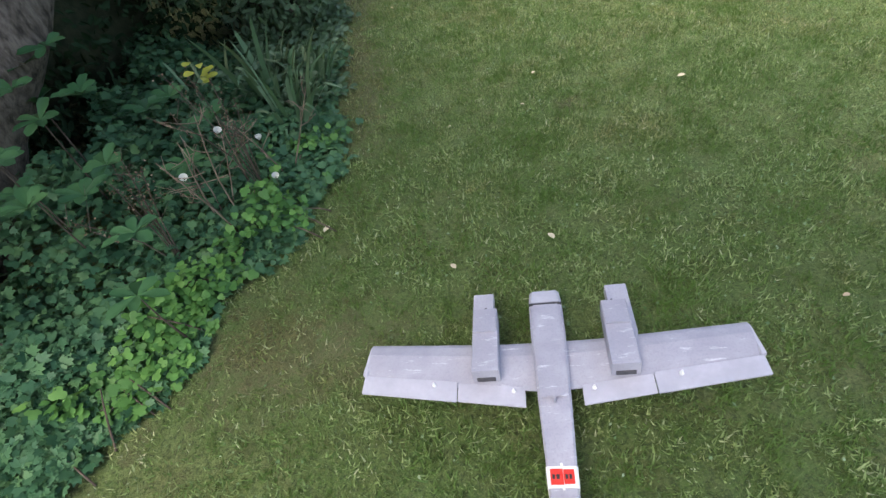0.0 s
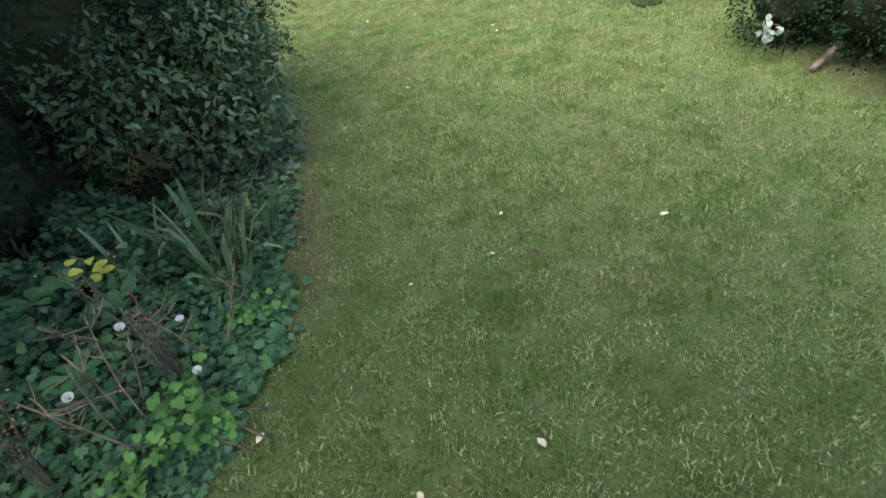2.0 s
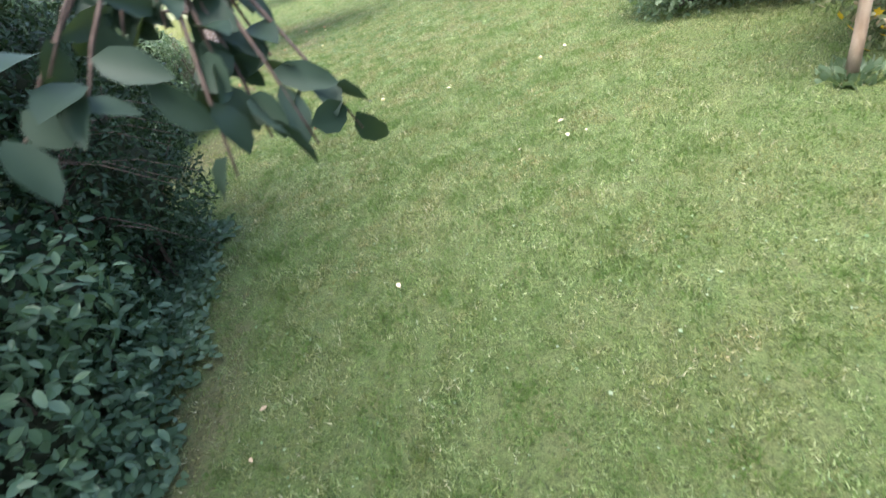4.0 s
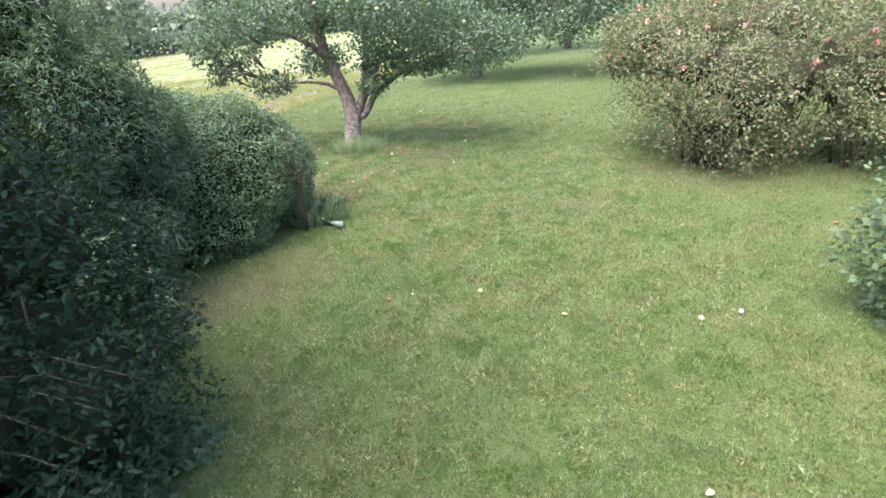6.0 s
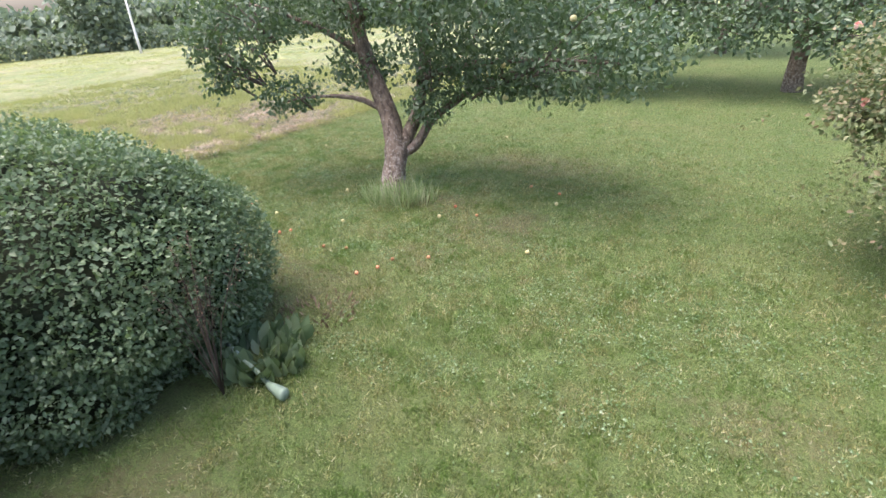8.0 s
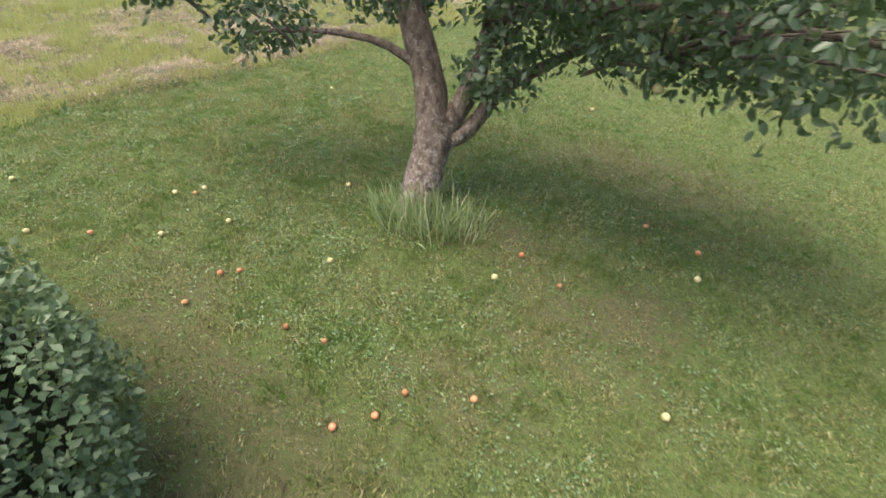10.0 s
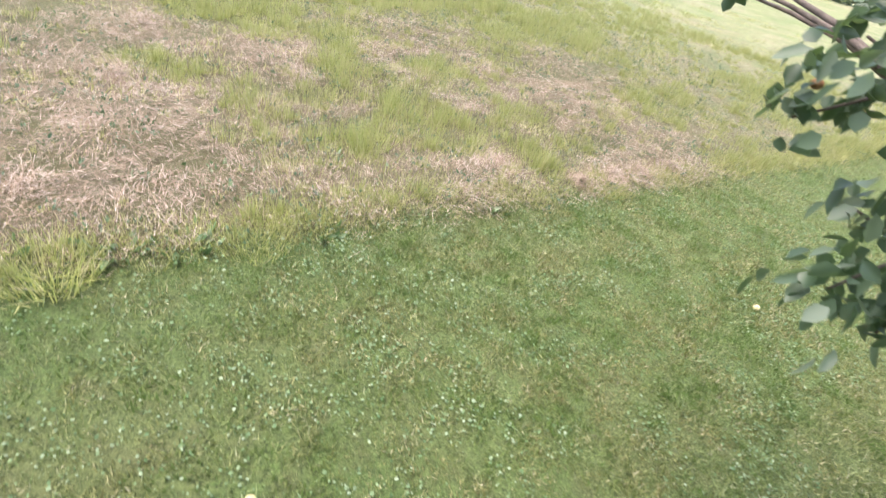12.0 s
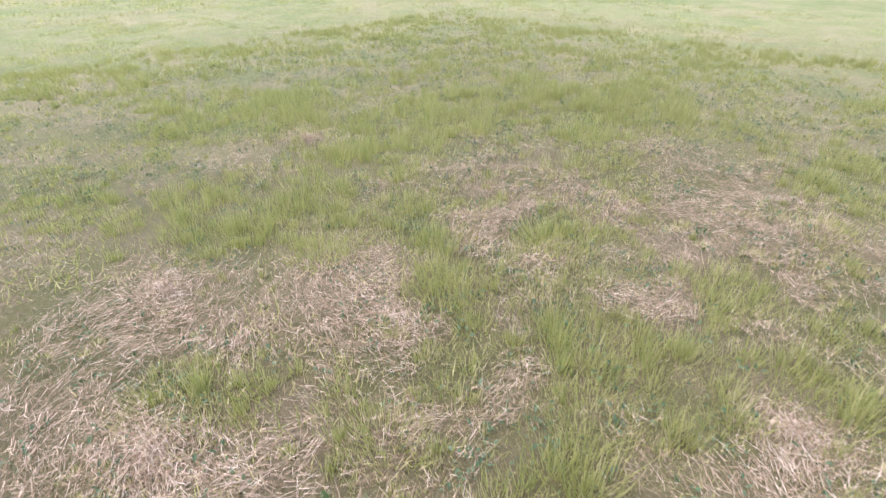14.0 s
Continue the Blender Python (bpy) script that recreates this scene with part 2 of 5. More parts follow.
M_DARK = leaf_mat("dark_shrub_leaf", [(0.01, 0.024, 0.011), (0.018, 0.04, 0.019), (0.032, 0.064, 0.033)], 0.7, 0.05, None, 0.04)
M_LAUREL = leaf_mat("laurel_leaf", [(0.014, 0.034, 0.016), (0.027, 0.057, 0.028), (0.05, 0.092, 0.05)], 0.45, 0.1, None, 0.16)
M_ELDER = leaf_mat("grey_green_leaf", [(0.05, 0.105, 0.055), (0.09, 0.165, 0.09), (0.15, 0.24, 0.14)], 0.42, 0.28)
M_HEDGE = leaf_mat("privet_leaf", [(0.07, 0.125, 0.066), (0.115, 0.19, 0.1), (0.18, 0.265, 0.15), (0.25, 0.335, 0.21)], 0.4, 0.35, None, 0.3)
M_CYPRESS = leaf_mat("juniper_spray", [(0.08, 0.14, 0.09), (0.12, 0.2, 0.12), (0.17, 0.26, 0.165)], 0.55, 0.25)
M_ROSE = leaf_mat("rose_leaf", [(0.06, 0.1, 0.05), (0.13, 0.185, 0.09), (0.22, 0.265, 0.135), (0.33, 0.33, 0.18), (0.4, 0.27, 0.19)], 0.5, 0.35, (0.15, 0.17, 0.09))
M_APPLE_LEAF = leaf_mat("apple_leaf", [(0.045, 0.085, 0.05), (0.08, 0.14, 0.08), (0.125, 0.195, 0.115), (0.2, 0.26, 0.18)], 0.34, 0.34, None, 0.4)
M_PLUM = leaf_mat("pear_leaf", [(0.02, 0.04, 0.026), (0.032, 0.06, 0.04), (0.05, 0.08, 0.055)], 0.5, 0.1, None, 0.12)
M_WHITE_LEAF = leaf_mat("silver_leaf", [(0.2, 0.26, 0.21), (0.36, 0.42, 0.37)], 0.5, 0.2, (0.28, 0.33, 0.27))
M_YELLOW = leaf_mat("yellow_petal", [(0.75, 0.5, 0.02), (0.85, 0.65, 0.04)], 0.5, 0.2, (0.8, 0.55, 0.03))
M_PETAL = leaf_mat("white_petal", [(0.62, 0.64, 0.6), (0.75, 0.76, 0.72)], 0.5, 0.3, (0.65, 0.67, 0.6))
M_PINK = leaf_mat("pink_petal", [(0.7, 0.25, 0.24), (0.8, 0.45, 0.4), (0.75, 0.6, 0.5)], 0.5, 0.25, (0.7, 0.35, 0.3))
M_DRY = leaf_mat("withered_seed_head", [(0.1, 0.065, 0.042), (0.2, 0.14, 0.09), (0.34, 0.28, 0.2)], 0.8, 0.1, (0.17, 0.12, 0.08))
M_DEAD = leaf_mat("fallen_leaf", [(0.5, 0.42, 0.28), (0.62, 0.58, 0.42), (0.4, 0.25, 0.12)], 0.7, 0.1, (0.5, 0.42, 0.3))
# far leaves paled: the distance haze is put into this colour
M_FAR_HAZED = leaf_mat("haze_paled_leaf", [(0.16, 0.22, 0.16), (0.22, 0.28, 0.21), (0.27, 0.33, 0.25)], 0.6, 0.3)
# near-black colour paints the shade inside a bush onto its solid core
M_CORE = plain_mat("shade_dark_core", (0.018, 0.028, 0.012), (0.045, 0.052, 0.027), 20, 0.95, 0.5, 0.03)
M_ROSE_TWIGS = plain_mat("rose_twigs_and_dry_leaves", (0.07, 0.085, 0.045), (0.17, 0.16, 0.09), 24, 0.95, 0.6, 0.03)
M_BARK = bark_mat("apple_bark", (0.07, 0.054, 0.042), (0.23, 0.185, 0.145), (0.5, 0.47, 0.43), 24)
M_BARK_DARK = bark_mat("dark_bark", (0.07, 0.055, 0.045), (0.2, 0.17, 0.14))
M_BARK_GREY = bark_mat("furrowed_grey_bark", (0.03, 0.025, 0.02), (0.17, 0.145, 0.12), None, 26)
M_TWIG = bark_mat("twig_bark", (0.05, 0.036, 0.026), (0.13, 0.1, 0.075))
M_PALE_TWIG = bark_mat("dead_twig_bark", (0.12, 0.085, 0.06), (0.3, 0.23, 0.165))
M_PALE_WOOD = bark_mat("pale_wood", (0.35, 0.26, 0.17), (0.5, 0.4, 0.28))
M_APPLE_Y = plain_mat("yellow_apple_skin", (0.5, 0.46, 0.2), (0.68, 0.63, 0.36), 18, 0.35, 0.05)
M_APPLE_R = plain_mat("red_apple_skin", (0.52, 0.16, 0.09), (0.7, 0.42, 0.22), 22, 0.35, 0.05)
M_APPLE_B = plain_mat("browned_apple_skin", (0.25, 0.11, 0.05), (0.5, 0.3, 0.14), 22, 0.6, 0.15)
def foam_paint(name, c1, c2):
    """Brushed silver paint on foam with pale scuffs along the wing."""
    m, n, l, b = nodes_of(name, 0.4)
    co = n.new("ShaderNodeTexCoord").outputs["Object"]
    f = noise_tex(n, l, 7, 6, co)
    col = ramp(n, l, f, [(0.35, c1), (0.65, c2)])
    mp = n.new("ShaderNodeMapping")
    mp.inputs["Scale"].default_value = (1.0, 5.0, 1.0)
    l.new(co, mp.inputs[0])
    scuff = noise_tex(n, l, 9, 5, mp.outputs[0], 0.7)
    col = mix(n, l, ramp(n, l, scuff, [(0.6, (0, 0, 0)), (0.7, (0.7, 0.7, 0.7))]), col, (0.68, 0.68, 0.72))
    col = mix(n, l, ramp(n, l, noise_tex(n, l, 130, 3, co), [(0.3, (0.35, 0.35, 0.35)), (0.5, (0, 0, 0))]), col, tuple(0.75 * v for v in c1))
    l.new(col, b.inputs["Base Color"])
    l.new(calc(n, l, "ADD", calc(n, l, "MULTIPLY", scuff, 0.3), 0.25), b.inputs["Roughness"])
    bump(n, l, b, calc(n, l, "ADD", f, scuff), 0.15, 0.002)
    return m


M_GREYPAINT = foam_paint("silver_grey_foam_paint", (0.29, 0.29, 0.335), (0.37, 0.37, 0.415))
M_PALEPAINT = plain_mat("pale_foam_paint", (0.41, 0.41, 0.46), (0.5, 0.5, 0.55), 9, 0.45, 0.12, 0.002, True)
M_DARKFOAM = plain_mat("dark_foam_edge", (0.05, 0.05, 0.055), (0.1, 0.1, 0.11), 25, 0.8, 0.2, 0.002, True)
M_RED = plain_mat("red_marking", (0.62, 0.03, 0.02), (0.75, 0.06, 0.04), 30, 0.5, 0.0, 0.002, True)
M_WHITE = plain_mat("white_marking", (0.75, 0.75, 0.72), (0.82, 0.82, 0.8), 30, 0.5, 0.0, 0.002, True)
M_BLACK = plain_mat("black_ink", (0.02, 0.02, 0.02), (0.05, 0.04, 0.04), 30, 0.5, 0.0, 0.002, True)
M_HOSE = plain_mat("grey_green_plastic", (0.16, 0.24, 0.18), (0.26, 0.34, 0.27), 12, 0.4, 0.1, 0.003)

# ---- mesh helpers ----
rng = np.random.default_rng(7)


def np_mesh(name, verts, faces):
    """A mesh from arrays: faces are rows of vertex numbers, all with the same count."""
    me = bpy.data.meshes.new(name)
    k = faces.shape[1]
    me.vertices.add(len(verts)), me.loops.add(faces.size), me.polygons.add(len(faces))
    me.vertices.foreach_set("co", np.ascontiguousarray(verts, np.float32).ravel())
    me.loops.foreach_set("vertex_index", np.ascontiguousarray(faces, np.int32).ravel())
    me.polygons.foreach_set("loop_start", np.arange(0, faces.size, k, dtype=np.int32))
    me.update(calc_edges=True)
    return me


def part(name, me, material, parent=None, label="", smooth=False):
    if isinstance(me, bmesh.types.BMesh):
        data = bpy.data.meshes.new(name)
        me.to_mesh(data), me.free()
        me = data
    me.materials.append(material)
    if smooth:
        me.polygons.foreach_set("use_smooth", np.ones(len(me.polygons), bool))
    ob = new(name, me)
    if parent is not None:
        ob.parent = parent
    if name in MANY:
        tagged(ob, kind="stuff")
    return tagged(ob, label=label) if label else ob


MANY = {"seed_head", "foliage", "crown", "leaves", "blades", "stalks", "yellow_leaves", "twigs", "flowers"}


def thing(name, label, category, at=(0, 0, 0), group="", kind="", turn=0):
    ob = new(name)
    ob.empty_display_size = 0.1
    ob.matrix_basis = pose(*at, 0, 0, turn)
    return tagged(ob, label, category, group, kind)


# leaf shapes: x across, y along, z out of the leaf
DIAMOND = (np.array([(0, 0, 0), (0.5, 0.45, 0.1), (0, 1, -0.05), (-0.5, 0.45, 0.1)]), np.array([(0, 1, 2), (0, 2, 3)]))
OVAL = (np.array([(0, 0, 0), (0.38, 0.22, 0.07), (0.5, 0.52, 0.09), (0.3, 0.82, 0.03), (0, 1, -0.08), (-0.3, 0.82, 0.03), (-0.5, 0.52, 0.09), (-0.38, 0.22, 0.07), (0, 0.5, 0)]),
        np.array([(8, 0, 1), (8, 1, 2), (8, 2, 3), (8, 3, 4), (8, 4, 5), (8, 5, 6), (8, 6, 7), (8, 7, 0)]))
LOBED = (np.array([(0, 0, 0), (0.3, 0.02, 0.03), (0.52, 0.3, -0.02), (0.3, 0.42, 0.05), (0.38, 0.78, 0), (0.14, 0.72, 0.05), (0, 1, -0.04), (-0.14, 0.72, 0.05), (-0.38, 0.78, 0), (-0.3, 0.42, 0.05),
                   (-0.52, 0.3, -0.02), (-0.3, 0.02, 0.03), (0, 0.4, 0.0)]), np.array([(12, i, i + 1) for i in range(11)] + [(12, 11, 0)]))
ROUND = (np.array([(0, 0, 0), (0.3, -0.08, 0.03), (0.56, 0.2, 0.0), (0.5, 0.5, 0.04), (0.3, 0.58, 0.05), (0.28, 0.9, 0.0), (0, 1, -0.04), (-0.28, 0.9, 0.0), (-0.3, 0.58, 0.05), (-0.5, 0.5, 0.04), (-0.56, 0.2, 0.0), (-0.3, -0.08, 0.03), (0, 0.45, 0.06)]),
         np.array([(12, k, (k + 1) % 12) for k in range(12)]))
PADDLE = (np.array([(0, 0, 0), (0.22, 0.22, 0.05), (0.46, 0.58, 0.08), (0.38, 0.86, 0.03), (0.0, 1, -0.07), (-0.38, 0.86, 0.03), (-0.46, 0.58, 0.08), (-0.22, 0.22, 0.05), (0, 0.55, 0)]),
          np.array([(8, k, (k + 1) % 8) for k in range(8)]))
LEAF = (np.array([(0, 0, 0), (0.45, 0.3, 0.09), (0.4, 0.68, 0.06), (0, 1, -0.08), (-0.4, 0.68, 0.06), (-0.45, 0.3, 0.09)]), np.array([(0, 1, 2), (0, 2, 3), (0, 3, 4), (0, 4, 5)]))
BLADE = (np.array([(-0.5, 0, 0), (0.5, 0, 0), (0, 1, 0)]), np.array([(0, 1, 2)]))
LONG = (np.array([(-0.35, 0, 0), (0.35, 0, 0), (-0.5, 0.35, 0.02), (0.5, 0.35, 0.02), (-0.4, 0.7, -0.03), (0.4, 0.7, -0.03), (0, 1, -0.16)]),
        np.array([(0, 1, 3), (0, 3, 2), (2, 3, 5), (2, 5, 4), (4, 5, 6)]))


def unit(v):
    return v / (np.linalg.norm(v, axis=-1, keepdims=True) + 1e-9)


def leaves(shape, base, along, facing, length, width):
    """Vertices and faces of many leaves: their foot, the way they point, the side they show, their size."""
    tv, tf = shape
    n = len(base)
    along = unit(along)
    side = unit(np.cross(along, facing))
    up = np.cross(side, along)
    length, width = np.broadcast_to(length, n)[:, None, None], np.broadcast_to(width, n)[:, None, None]
    v = base[:, None] + tv[None, :, 0:1] * width * side[:, None] + tv[None, :, 1:2] * length * along[:, None] + tv[None, :, 2:3] * length * up[:, None]
    f = tf[None] + (np.arange(n) * len(tv))[:, None, None]
    return v.reshape(-1, 3), f.reshape(-1, 3)


def leaf_mesh(name, *args):
    return np_mesh(name, *leaves(*args))


def tube(points, radii, sides=8, wobble=0.0):
    """A tapered limb along points."""
    pts = np.array(points, float)
    radii = np.interp(np.linspace(0, 1, len(pts)), np.linspace(0, 1, len(radii)), radii)
    fine = []
    for k in range(len(pts) - 1):
        for s in (0, 0.5):
            fine.append((pts[k] * (1 - s) + pts[k + 1] * s, radii[k] * (1 - s) + radii[k + 1] * s))
    fine.append((pts[-1], radii[-1]))
    c, r = np.array([p for p, _ in fine]), np.array([q for _, q in fine])
    c[1:-1] = 0.5 * c[1:-1] + 0.25 * (c[:-2] + c[2:])
    t = unit(np.gradient(c, axis=0))
    a = unit(np.cross(t, (0.31, 0.2, 0.05)))
    b = np.cross(t, a)
    ang = np.linspace(0, 2 * math.pi, sides, endpoint=False)
    rad = r[:, None] * (1 + wobble * rng.uniform(-1, 1, (len(c), sides)))
    v = c[:, None] + rad[..., None] * (np.cos(ang)[None, :, None] * a[:, None] + np.sin(ang)[None, :, None] * b[:, None])
    f = []
    for i in range(len(c) - 1):
        for j in range(sides):
            k = (j + 1) % sides
            p, q, s, u = i * sides + j, i * sides + k, (i + 1) * sides + k, (i + 1) * sides + j
            f += [(p, q, s), (p, s, u)]
    v = np.concatenate([v.reshape(-1, 3), c[-1:], c[:1]])
    e = (len(c) - 1) * sides
    f += [(e + j, e + (j + 1) % sides, len(v) - 2) for j in range(sides)] + [((j + 1) % sides, j, len(v) - 1) for j in range(sides)]
    return v, np.array(f)


def joined(name, pieces):
    vs, fs, k = [], [], 0
    for v, f in pieces:
        vs.append(v), fs.append(f + k)
        k += len(v)
    return np_mesh(name, np.concatenate(vs), np.concatenate(fs))


def each(name, pieces, material, parent, label="", smooth=False):
    for v, f in pieces:
        part(name, np_mesh(name, v, f), material, parent, label, smooth)


def blob_points(blobs, n, inner=0.75, lump=0.18):
    """Points in the outer shell of a union of lumpy ellipsoids (x, y, z, rx, ry, rz), with the way outwards."""
    blobs = np.array(blobs, float)
    area = (blobs[:, 3] * blobs[:, 4] + blobs[:, 4] * blobs[:, 5] + blobs[:, 3] * blobs[:, 5])
    out, way = [], []
    while sum(map(len, out)) < n:
        k = rng.choice(len(blobs), n, p=area / area.sum())
        d = unit(rng.normal(size=(n, 3)))
        c, r = blobs[k, :3], blobs[k, 3:]
        h = np.array([noise.noise(Vector(v)) for v in (d * 2.3 + k[:, None] * 3.1)])
        h2 = np.array([noise.noise(Vector(v)) for v in (d * 6.0 + k[:, None] * 1.7)])
        s = (1 + lump * h * 1.6 + lump * 0.8 * h2) * (inner + (1.04 - inner) * rng.random(n) ** 0.5)
        p = c + d * r * s[:, None]
        keep = p[:, 2] > 0.01
        for j, bl in enumerate(blobs):
            keep &= (k == j) | ((((p - bl[:3]) / bl[3:]) ** 2).sum(1) > 0.6)
        out.append(p[keep]), way.append(unit(d / r)[keep])
    return np.concatenate(out)[:n], np.concatenate(way)[:n]


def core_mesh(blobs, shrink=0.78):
    """Solid lumpy bodies that stand in for the dense, shaded inside of a bush."""
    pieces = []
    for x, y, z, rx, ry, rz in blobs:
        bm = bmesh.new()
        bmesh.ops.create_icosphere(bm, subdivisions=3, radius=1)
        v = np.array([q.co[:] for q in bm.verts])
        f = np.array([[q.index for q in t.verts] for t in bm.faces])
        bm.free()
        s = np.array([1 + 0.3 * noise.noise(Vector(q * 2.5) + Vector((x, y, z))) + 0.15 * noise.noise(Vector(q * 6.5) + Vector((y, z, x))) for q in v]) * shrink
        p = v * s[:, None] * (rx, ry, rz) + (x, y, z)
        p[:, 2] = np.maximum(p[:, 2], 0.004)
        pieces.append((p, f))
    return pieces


def shrub(name, label, category, blobs, n, shape, size, aspect, material, up=0.4, spread=0.8, inner=0.72, lump=0.18, stems=8, core=0.78, group="", core_material=None):
    """A bush: stems from the ground, a solid core as inner shade, and a coat of single leaves."""
    b = np.array(blobs, float)
    foot = np.array([b[:, 0].mean(), b[:, 1].mean(), 0])
    ob = thing(name, label, category, foot, group)
    pts, way = blob_points(b, n, inner, lump)
    along = way * 0.6 + rng.normal(size=pts.shape) * spread + (0, 0, -0.15)
    facing = way * 0.7 + np.array((0, 0, up)) + rng.normal(size=pts.shape) * 0.45
    ln = size * rng.uniform(0.6, 1.25, n)
    part("foliage", leaf_mesh("foliage", shape, pts - foot, along, facing, ln, ln * aspect), material, ob)
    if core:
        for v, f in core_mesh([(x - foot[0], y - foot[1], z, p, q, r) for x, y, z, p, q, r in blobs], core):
            part("solid_core", np_mesh("solid_core", v, f), core_material or M_CORE, ob)
    limbs, low = [], b[b[:, 2] - b[:, 5] < 0.35]
    for _ in range(stems):
        k = low[rng.integers(len(low))]
        tip = k[:3] + unit(rng.normal(size=3)) * k[3:] * 0.9
        tip[2] = abs(tip[2])
        root = np.array([k[0] + rng.uniform(-0.3, 0.3) * k[3], k[1] + rng.uniform(-0.3, 0.3) * k[4], 0.0])
        mid = (root + tip) / 2 + (0, 0, 0.15)
        limbs.append(tube([root - foot, mid - foot, tip - foot], [0.02, 0.012, 0.005], 5))
    each("stem", limbs, M_TWIG, ob)
    return ob

# ---- the ground ----


def field_edge(y):
    return -8.9 + 0.168 * y


def ground_height(x, y):
    """Gentle unevenness; the uncut field lies a little higher than the lawn."""
    h = 0.012 * np.sin(x * 1.9 + 0.7 * y) * np.cos(y * 1.3)
    s = np.clip((field_edge(y) - x) / 0.25 + 0.5, 0, 1)
    near = np.clip(1 - np.hypot(x + 6, y - 12) / 40, 0, 1)
    return h * np.clip(1 - np.hypot(x, y - 8) / 30, 0, 1) + s * near * (0.05 + 0.03 * np.sin(x * 2.3 + 1.0) * np.sin(y * 1.7))


def make_ground():
    def steps(lo, hi, fine, far):
        out = [lo + fine * k for k in range(int((hi - lo) / fine) + 1)]
        d = fine
        while out[-1] < far:
            d *= 1.35
            out.append(out[-1] + d)
        d = fine
        while out[0] > -far:
            d *= 1.35
            out.insert(0, out[0] - d)
        return np.array(out)
    xs, ys = steps(-14, 6, 0.12, 900), steps(-1, 22, 0.12, 900)
    gx, gy = np.meshgrid(xs, ys)
    v = np.stack([gx, gy, ground_height(gx, gy)], -1).reshape(-1, 3)
    i = np.arange(len(ys) - 1)[:, None] * len(xs) + np.arange(len(xs) - 1)[None]
    f = np.stack([i, i + 1, i + len(xs) + 1, i + len(xs)], -1).reshape(-1, 4)
    ob = part("ground", np_mesh("ground", v, f), M_GROUND, smooth=True)
    tagged(ob, "mown green lawn running into a pale cut meadow", "ground", kind="structure")


make_ground()

BED = np.array([(-1.85, 0.4), (-1.67, 0.88), (-1.57, 1.14), (-1.24, 1.47), (-1.1, 1.79), (-0.89, 1.92), (-0.7, 2.14), (-0.64, 2.6), (-0.61, 3.2), (-0.58, 4.0), (-0.56, 4.6), (-0.57, 5.2), (-0.68, 5.8), (-0.83, 6.9), (-1.1, 8.0)])


def bed_edge(y):
    return np.interp(y, BED[:, 1], BED[:, 0])


def scatter(n, x0, x1, y0, y1, keep=None):
    p = np.stack([rng.uniform(x0, x1, n), rng.uniform(y0, y1, n)], 1)
    return p if keep is None else p[keep(p)]


def clear_of_beds(p):
    x, y = p[:, 0], p[:, 1]
    bare = np.zeros(len(p), bool)
    for px, py, rx, ry, c in SOIL:
        if c is BROWN:
            bare |= (((x - px) / rx) ** 2 + ((y - py) / ry) ** 2 < 0.7 + 0.5 * rng.normal(size=len(p))) & (rng.random(len(p)) < 0.72)
        else:
            bare |= (((x - px) / rx) ** 2 + ((y - py) / ry) ** 2 < 0.7 + 0.4 * rng.normal(size=len(p))) & (rng.random(len(p)) < 0.35)
    bed = (y < 7.5) & (x < bed_edge(y) - 0.05)
    hedge = ((x + 3.4) / 1.7) ** 2 + ((y - 10.2) / 1.2) ** 2 < 0.9
    return ~(bare | bed | hedge)


LATTICE = np.random.default_rng(3).uniform(-1, 1, (128, 128))


def drift(p, scale, seed=0.0):
    """Smooth noise over the plan, about -0.7 to 0.7."""
    out = np.zeros(len(p))
    for k, w in ((1, 0.7), (2.17, 0.3)):
        q = p[:, :2] * scale * k + 40.3 + seed * 7.7
        i = np.floor(q).astype(int)
        f = q - i
        f = f * f * (3 - 2 * f)
        x0, y0, x1, y1 = i[:, 0] % 128, i[:, 1] % 128, (i[:, 0] + 1) % 128, (i[:, 1] + 1) % 128
        a = LATTICE[x0, y0] * (1 - f[:, 0]) + LATTICE[x1, y0] * f[:, 0]
        b = LATTICE[x0, y1] * (1 - f[:, 0]) + LATTICE[x1, y1] * f[:, 0]
        out += w * (a * (1 - f[:, 1]) + b * f[:, 1])
    return out


def patchy(p, scale, cut, soft=0.15):
    f = drift(p, scale)
    return f > cut + rng.normal(size=len(p)) * soft


def blades(name, label, category, p, height, width, lean, material, shape=BLADE):
    base = np.stack([p[:, 0], p[:, 1], ground_height(p[:, 0], p[:, 1]) - 0.003], 1)
    n = len(p)
    along = rng.normal(size=(n, 3)) * lean + (0, 0, 1)
    facing = rng.normal(size=(n, 3))
    h = height * rng.uniform(0.45, 1.25, n) * (1 + 0.45 * drift(p, 11, 1) + 0.35 * drift(p, 3.1, 2))
    ob = part(name, leaf_mesh(name, shape, base, along, facing, h, width * rng.uniform(0.7, 1.3, n)), material)
    return tagged(ob, label, category, kind="stuff")


def on_lawn(p):
    return clear_of_beds(p) & (p[:, 0] > field_edge(p[:, 1]) - 0.05 + rng.normal(size=len(p)) * 0.05)


def in_field(p):
    return p[:, 0] < field_edge(p[:, 1]) + 0.06 + rng.normal(size=len(p)) * 0.06


WAY = np.array([(0.6, 0.5), (1.2, 4), (1.0, 7.5), (0.0, 11), (-2.0, 13), (-4.5, 13.6), (-8, 14.5)])


def way_off(p):
    """How far places lie from the middle of the garden."""
    best = np.full(len(p), 1e9)
    for a, b in zip(WAY, WAY[1:]):
        t = np.clip(((p - a) @ (b - a)) / ((b - a) @ (b - a)), 0, 1)
        best = np.minimum(best, np.hypot(*(p - a - t[:, None] * (b - a)).T))
    return best


